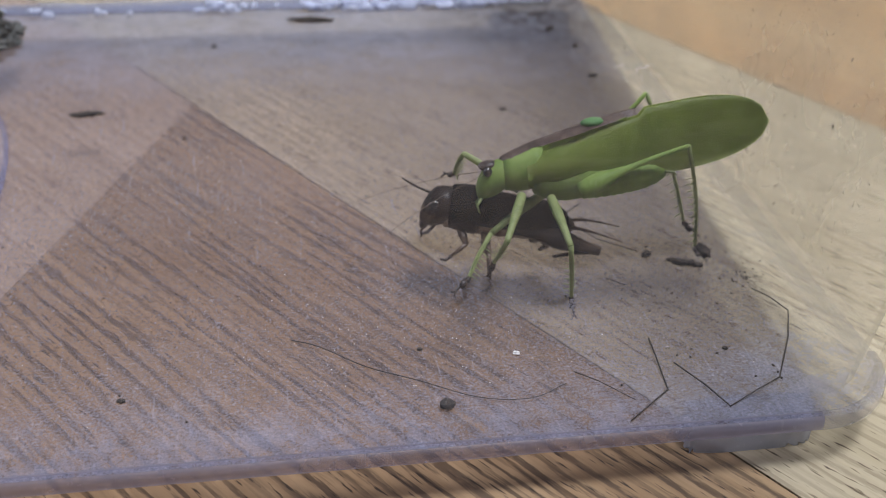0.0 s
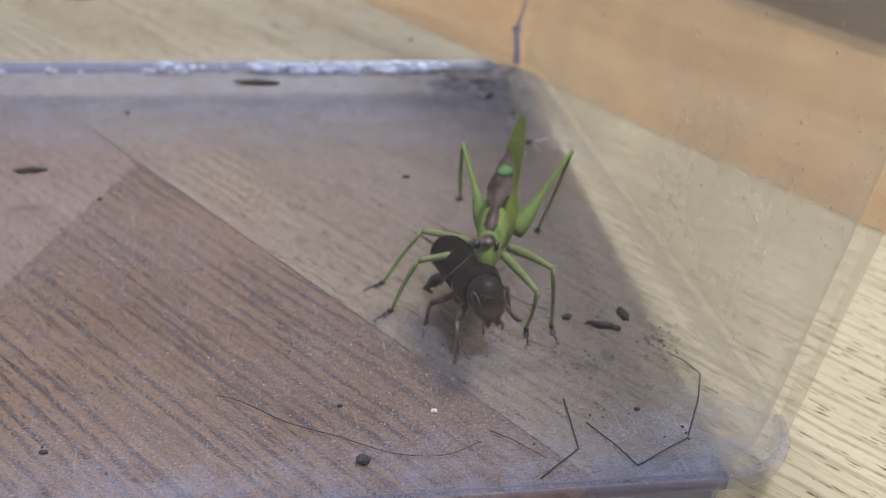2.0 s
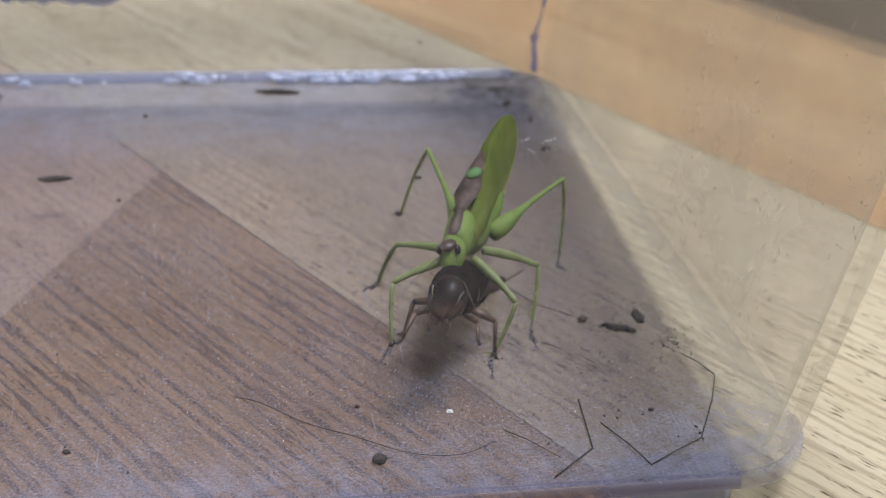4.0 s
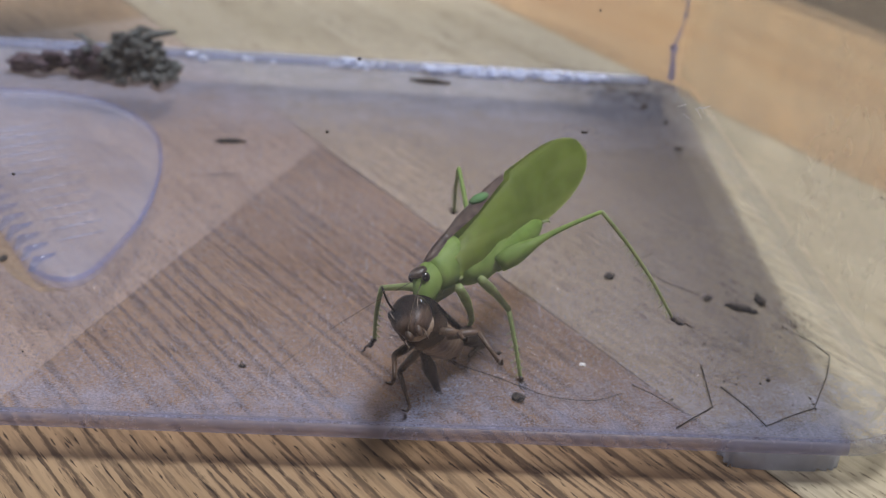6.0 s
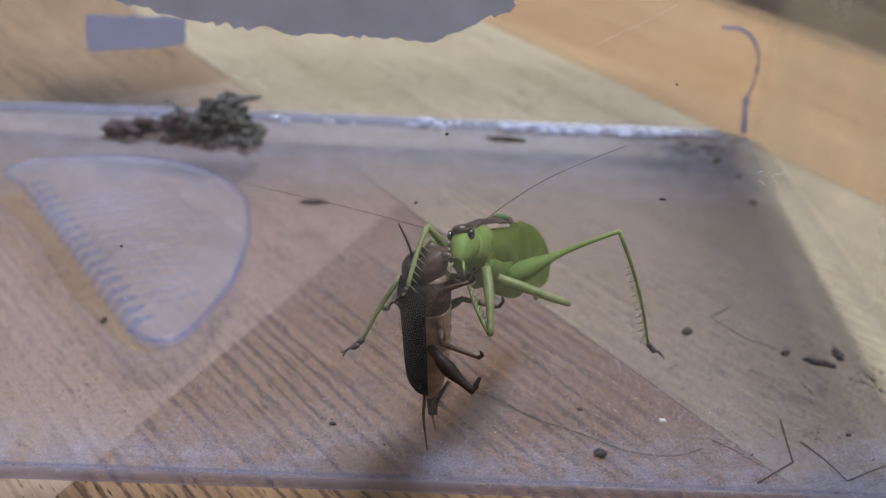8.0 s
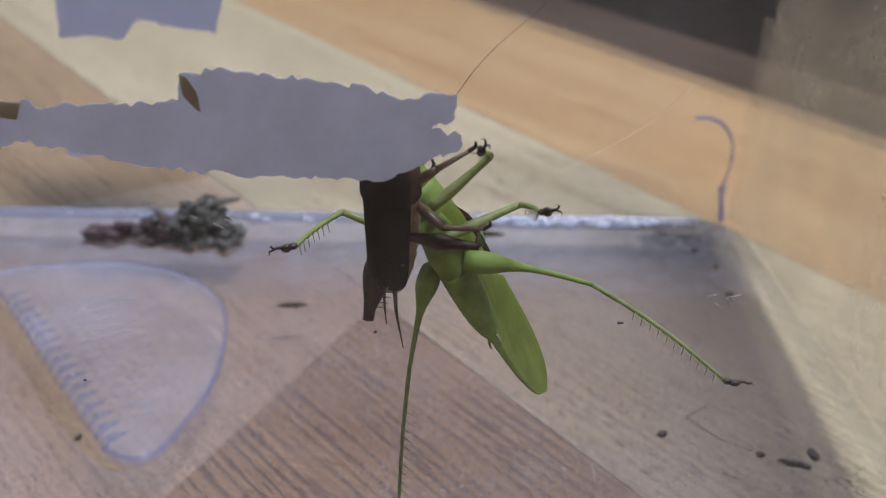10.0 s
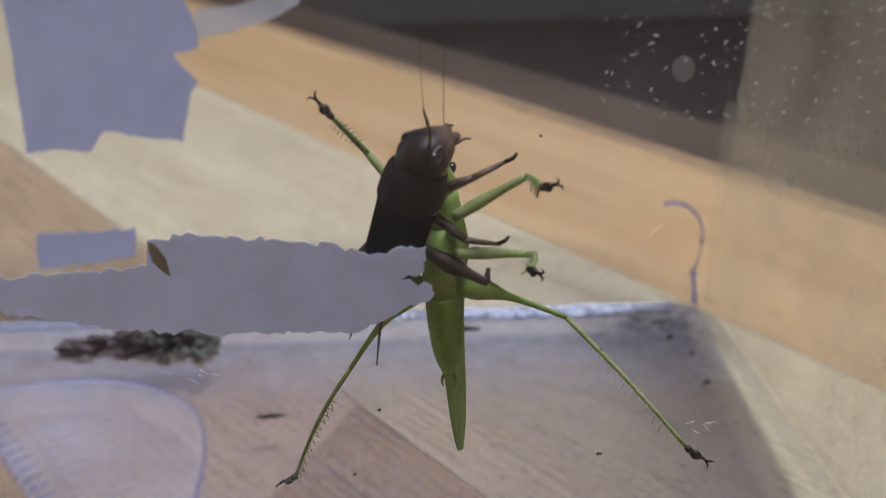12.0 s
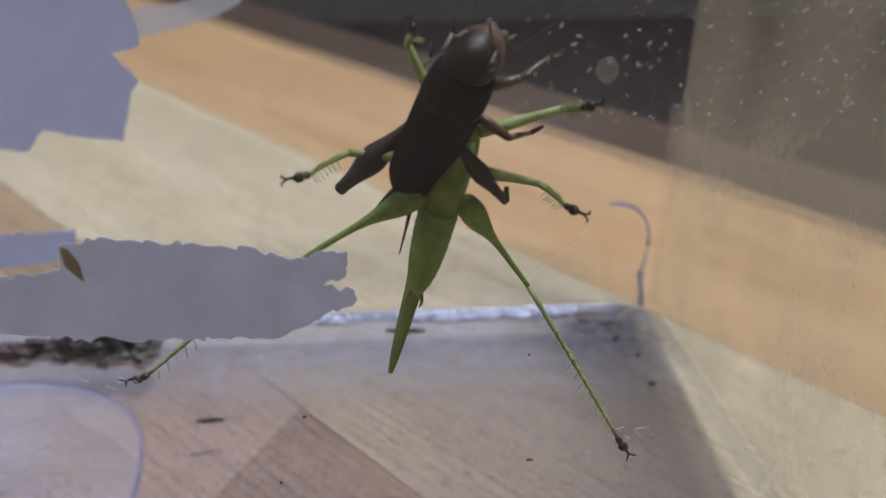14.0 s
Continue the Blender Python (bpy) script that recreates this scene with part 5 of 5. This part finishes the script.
MIDDLE_LEFT_STEPS = [
    (0, (-0.12, 0.49, -1.35), (-0.10, 0.94, -0.42)),
    (0.5, (0.56, 0.83, -1.23), (0.40, 0.82, -0.44)),
    (1, (0.91, 0.78, -1.17), (0.60, 0.62, -0.49)),
    (1.5, (0.43, 0.73, -1.15), (0.48, 0.78, -0.25)),
    (2, (0.44, 0.74, -1.03), (0.51, 0.75, -0.23)),
    (2.5, (0.53, 0.87, -1.09), (0.52, 0.75, -0.30)),
    (5, (-0.32, 0.41, -1.56), (-0.49, 0.20, -0.93)),
    (5.5, (-0.26, 0.03, -1.66), (-0.32, 0.13, -1.02)),
    (6, (-0.19, -0.02, -1.61), (-0.39, -0.07, -0.95)),
    (6.5, (-0.83, -0.05, -1.58), (-0.55, 0.19, -0.88)),
    (7, (-1.44, -0.04, -0.88), (-0.77, 0.24, -0.54)),
    (7.2, (-1.34, 0.03, -0.77), (-0.68, 0.29, -0.52)),
    (8, (-0.94, 0.30, -0.35), (-0.36, 0.49, -0.42)),
    (8.7, (-0.59, 0.54, 0.02), (-0.08, 0.67, -0.33)),
    (9.5, (-0.20, 0.81, 0.44), (0.23, 0.88, -0.23)),
    (10, (0.06, 1.20, -0.40), (-0.23, 0.60, 0.38)),
    (10.5, (-0.03, 0.74, -0.27), (-0.28, 0.47, 0.44)),
    (11, (0.26, 0.93, -0.22), (-0.05, 0.55, 0.41)),
    (11.5, (0.14, 1.06, -0.26), (-0.16, 0.64, 0.36)),
    (12, (0.02, 0.84, -0.62), (-0.27, 0.69, 0.31)),
    (12.5, (0.11, 1.20, -0.64), (0.21, 0.55, -0.86)),
    (13, (0.11, 1.03, -0.63), (0.23, 0.46, -0.89)),
    (13.5, (0.27, 1.05, -0.66), (-0.13, 0.84, 0.14)),
    (14, (0.01, 0.94, -0.63), (-0.20, 0.80, 0.20)),
]
MIDDLE_RIGHT_STEPS = [
    (0, (1.00, 0.66, -0.94), (0.76, -0.06, -0.70)),
    (0.5, (0.42, -0.26, -0.87), (0.29, -0.48, -0.37)),
    (1, (-0.16, -1.17, -0.80), (-0.18, -0.91, -0.05)),
    (1.5, (0.04, -1.31, -0.78), (-0.18, -0.93, -0.16)),
    (2, (0.12, -1.39, -0.81), (-0.14, -0.95, -0.25)),
    (2.5, (0.22, -1.18, -0.88), (-0.17, -0.94, -0.33)),
    (5, (-0.46, -1.54, -0.79), (0.00, -0.96, -0.22)),
    (5.5, (-0.28, -1.50, -0.89), (0.14, -0.90, -0.36)),
    (6, (-0.11, -1.46, -0.98), (0.27, -0.85, -0.51)),
    (6.5, (0.06, -1.42, -1.08), (0.40, -0.79, -0.66)),
    (7, (0.24, -1.38, -1.18), (0.54, -0.74, -0.81)),
    (7.2, (0.24, -1.41, -0.86), (0.49, -0.83, -0.37)),
    (8, (0.45, -1.21, -0.91), (0.54, -0.80, -0.38)),
    (8.7, (0.64, -1.04, -0.96), (0.58, -0.78, -0.38)),
    (9.5, (0.84, -0.84, -1.01), (0.63, -0.76, -0.38)),
    (10, (0.69, -0.89, -0.94), (0.53, -0.79, -0.35)),
    (10.5, (-0.28, -1.39, -0.93), (-0.01, -0.88, -0.67)),
    (11, (-0.11, -1.41, -0.80), (0.06, -0.92, -0.50)),
    (11.5, (-0.53, -1.63, -0.13), (-0.06, -1.06, -0.44)),
    (12, (-0.56, -1.55, -0.02), (-0.07, -1.04, -0.38)),
    (12.5, (-0.58, -1.46, 0.10), (-0.07, -1.02, -0.31)),
    (13, (-0.60, -1.38, 0.22), (-0.08, -1.01, -0.25)),
    (13.5, (0.09, -1.11, -0.70), (-0.06, -0.89, 0.02)),
    (14, (-0.18, -1.15, -0.71), (-0.26, -0.87, 0.09)),
]
HIND_LEFT_STEPS = [
    (0, (-1.78, -0.59, -1.31), (-1.61, 0.10, 0.01)),
    (0.5, (-2.57, 0.63, -0.78), (-1.39, 0.65, 0.37)),
    (1, (-1.83, 0.49, -0.96), (-1.14, 0.90, 0.50)),
    (1.5, (-1.63, 0.72, -1.08), (-1.15, 0.91, 0.48)),
    (2, (-1.85, 0.28, -0.88), (-1.13, 0.78, 0.60)),
    (2.5, (-1.70, 0.39, -0.90), (-1.05, 0.84, 0.63)),
    (5, (-2.11, 0.48, -1.84), (-1.43, 0.88, -0.15)),
    (5.5, (-1.42, 0.80, -1.81), (-1.25, 1.14, -0.20)),
    (6, (-1.82, 1.03, -1.71), (-1.36, 0.98, -0.13)),
    (6.5, (-1.39, 0.39, -1.82), (-1.15, 1.19, -0.12)),
    (7, (-1.81, 0.92, -1.51), (-1.21, 1.11, 0.02)),
    (7.2, (-1.82, 1.01, -1.38), (-1.14, 1.14, 0.01)),
    (8, (-1.89, 1.34, -0.87), (-0.89, 1.25, -0.02)),
    (8.7, (-1.95, 1.62, -0.43), (-0.68, 1.35, -0.04)),
    (9.5, (-2.03, 1.95, 0.07), (-0.44, 1.47, -0.07)),
    (10, (-2.57, 1.99, -0.03), (-1.09, 1.19, 0.25)),
    (10.5, (-1.76, 2.05, -0.04), (-1.00, 0.89, 0.70)),
    (11, (-1.75, 1.99, -0.16), (-0.93, 0.96, 0.69)),
    (11.5, (-1.78, 2.06, -0.40), (-1.02, 1.08, 0.52)),
    (12, (-1.96, 2.21, -0.34), (-1.08, 1.12, 0.44)),
    (12.5, (-1.91, 2.06, -0.21), (-0.99, 1.05, 0.60)),
    (13, (-1.84, 2.09, -0.26), (-1.09, 1.01, 0.57)),
    (13.5, (-1.88, 2.23, -0.38), (-1.16, 1.09, 0.43)),
    (14, (-2.27, 2.14, -0.43), (-1.30, 1.07, 0.33)),
]
HIND_RIGHT_STEPS = [
    (0, (-1.63, -0.45, -0.92), (-1.25, -0.34, 0.68)),
    (0.5, (-1.46, -2.28, -0.67), (-1.01, -0.95, 0.57)),
    (1, (-1.85, -1.41, -0.48), (-1.04, -0.66, 0.75)),
    (1.5, (-1.97, -1.20, -0.60), (-1.09, -0.67, 0.70)),
    (2, (-2.36, -0.88, -0.74), (-1.18, -0.61, 0.66)),
    (2.5, (-2.22, -0.80, -0.75), (-1.19, -0.56, 0.67)),
    (5, (-1.65, -2.08, -0.52), (-1.10, -0.92, 0.51)),
    (5.5, (-1.73, -1.98, -0.26), (-1.06, -0.78, 0.64)),
    (6, (-1.80, -1.88, -0.00), (-1.03, -0.63, 0.76)),
    (6.5, (-1.33, -1.36, 0.35), (-0.51, -0.11, 1.06)),
    (7, (-2.00, -2.06, 0.48), (-0.91, -0.85, 0.72)),
    (7.2, (-2.03, -2.07, 0.35), (-0.93, -0.88, 0.66)),
    (8, (-2.18, -2.08, -0.16), (-1.03, -0.98, 0.44)),
    (8.7, (-2.32, -2.08, -0.60), (-1.13, -1.06, 0.24)),
    (9.5, (-2.48, -2.09, -1.11), (-1.25, -1.16, 0.01)),
    (10, (-2.78, -1.63, -0.90), (-1.44, -1.01, -0.30)),
    (10.5, (-1.83, -1.35, -0.75), (-0.37, -0.27, -1.53)),
    (11, (-2.12, -1.43, -0.55), (-0.60, -0.54, -1.48)),
    (11.5, (-1.71, -1.68, -0.44), (-0.42, -1.10, -1.15)),
    (12, (-2.88, -1.76, 0.08), (-1.37, -1.13, -0.06)),
    (12.5, (-2.15, -1.63, -0.12), (-0.64, -1.02, -1.22)),
    (13, (-2.19, -1.43, -0.23), (-0.86, -1.09, -1.10)),
    (13.5, (-2.14, -2.17, 0.04), (-0.68, -1.53, -0.39)),
    (14, (-2.47, -2.16, -0.62), (-1.27, -1.23, -0.01)),
]
# seconds and the way the feeler points, in the body's space
LEFT_FEELER = [
    (0, (0.81, 0.54, -0.22)),
    (5, (0.85, 0.42, -0.32)),
    (7, (0.70, 0.70, 0.12)),
    (8, (0.57, 0.79, 0.23)),
    (9.5, (0.66, 0.75, 0.00)),
    (10, (0.63, 0.78, -0.03)),
    (10.5, (0.19, 0.98, 0.07)),
    (11, (0.85, 0.49, -0.19)),
    (11.5, (0.24, 0.96, -0.15)),
    (12, (0.95, 0.04, -0.30)),
    (12.5, (0.93, 0.13, -0.33)),
    (13, (0.67, 0.68, -0.30)),
    (13.5, (0.55, 0.81, -0.18)),
    (14, (0.82, 0.54, -0.18)),
]
# seconds and the way the feeler points, in the body's space
RIGHT_FEELER = [
    (0, (0.81, -0.54, -0.22)),
    (5, (0.83, -0.47, -0.31)),
    (7, (0.65, -0.75, 0.11)),
    (8, (0.52, -0.83, 0.21)),
    (9.5, (0.58, -0.71, -0.40)),
    (10, (0.69, -0.64, -0.34)),
    (10.5, (0.97, -0.10, -0.23)),
    (11, (0.72, -0.64, -0.27)),
    (11.5, (0.76, -0.62, -0.21)),
    (12, (0.96, -0.04, -0.28)),
    (12.5, (0.94, 0.11, -0.34)),
    (13, (0.65, -0.73, -0.23)),
    (13.5, (0.86, -0.42, -0.29)),
    (14, (0.96, -0.15, -0.24)),
]


table()
tank()
labels()
glue()
droppings()
shed_legs()
clump()
dish()
residue()
crumb()
threads()
specks()
KATYDID, LEGS, FEELERS = katydid()
CRICKET, CRICKET_LEGS = cricket()
CRICKET.scale = (0.92, 0.92, 0.92)


def motions():
    walk(KATYDID, [(t, body_pose(a, b, d, 0.6)) for t, a, b, d in KATYDID_PATH])
    walk(CRICKET, [(t, body_pose(a, b, d, 0.644)) for t, a, b, d in CRICKET_PATH])
    shin = (0.52, -0.12, -0.22)
    bent = (0.35, 0.25, -0.15)
    left = [(0.0, (-0.97, 0.10, -0.05), shin), (7.2, (-0.97, 0.02, 0.06), shin), (9.5, (-0.92, -0.20, 0.20), shin), (10.5, (-0.86, -0.25, 0.45), shin), (11.5, (-0.86, -0.12, 0.48), shin), (12.5, (-0.88, 0.10, 0.40), shin), (14.0, (-0.93, 0.28, 0.21), shin)]
    right = [(0.0, (-0.72, -0.12, -0.5), bent), (7.2, (-0.60, -0.20, -0.6), bent), (9.5, (-0.05, -0.40, -0.85), bent), (10.5, (0.05, -0.80, -0.55), bent), (12.0, (-0.20, -0.85, -0.65), bent), (14.0, (-0.50, -0.85, -0.32), bent)]
    for side, rows in (("left", left), ("right", right)):
        for ob, keys in zip(CRICKET_LEGS[side], hind_rows(side, rows)):
            walk(ob, keys)
    steps = {("front", "left"): FRONT_LEFT_STEPS, ("front", "right"): FRONT_RIGHT_STEPS, ("middle", "left"): MIDDLE_LEFT_STEPS, ("middle", "right"): MIDDLE_RIGHT_STEPS, ("hind", "left"): HIND_LEFT_STEPS, ("hind", "right"): HIND_RIGHT_STEPS}
    for (pair, side), rows in steps.items():
        hip = Vector(HIPS[pair])
        if side == "right":
            hip.y = -hip.y
        thigh, shin = leg_rows(hip, *LENGTHS[pair], rows)
        walk(LEGS[pair, side][0], thigh)
        walk(LEGS[pair, side][1], shin)
    for side, s, rows in (("left", 1, LEFT_FEELER), ("right", -1, RIGHT_FEELER)):
        base = Vector((0.66, s * 0.06, 0.06))
        walk(FEELERS[side], [(t, aim(base, base + Vector(way), Vector((0, 0, 1)))) for t, way in rows])


motions()
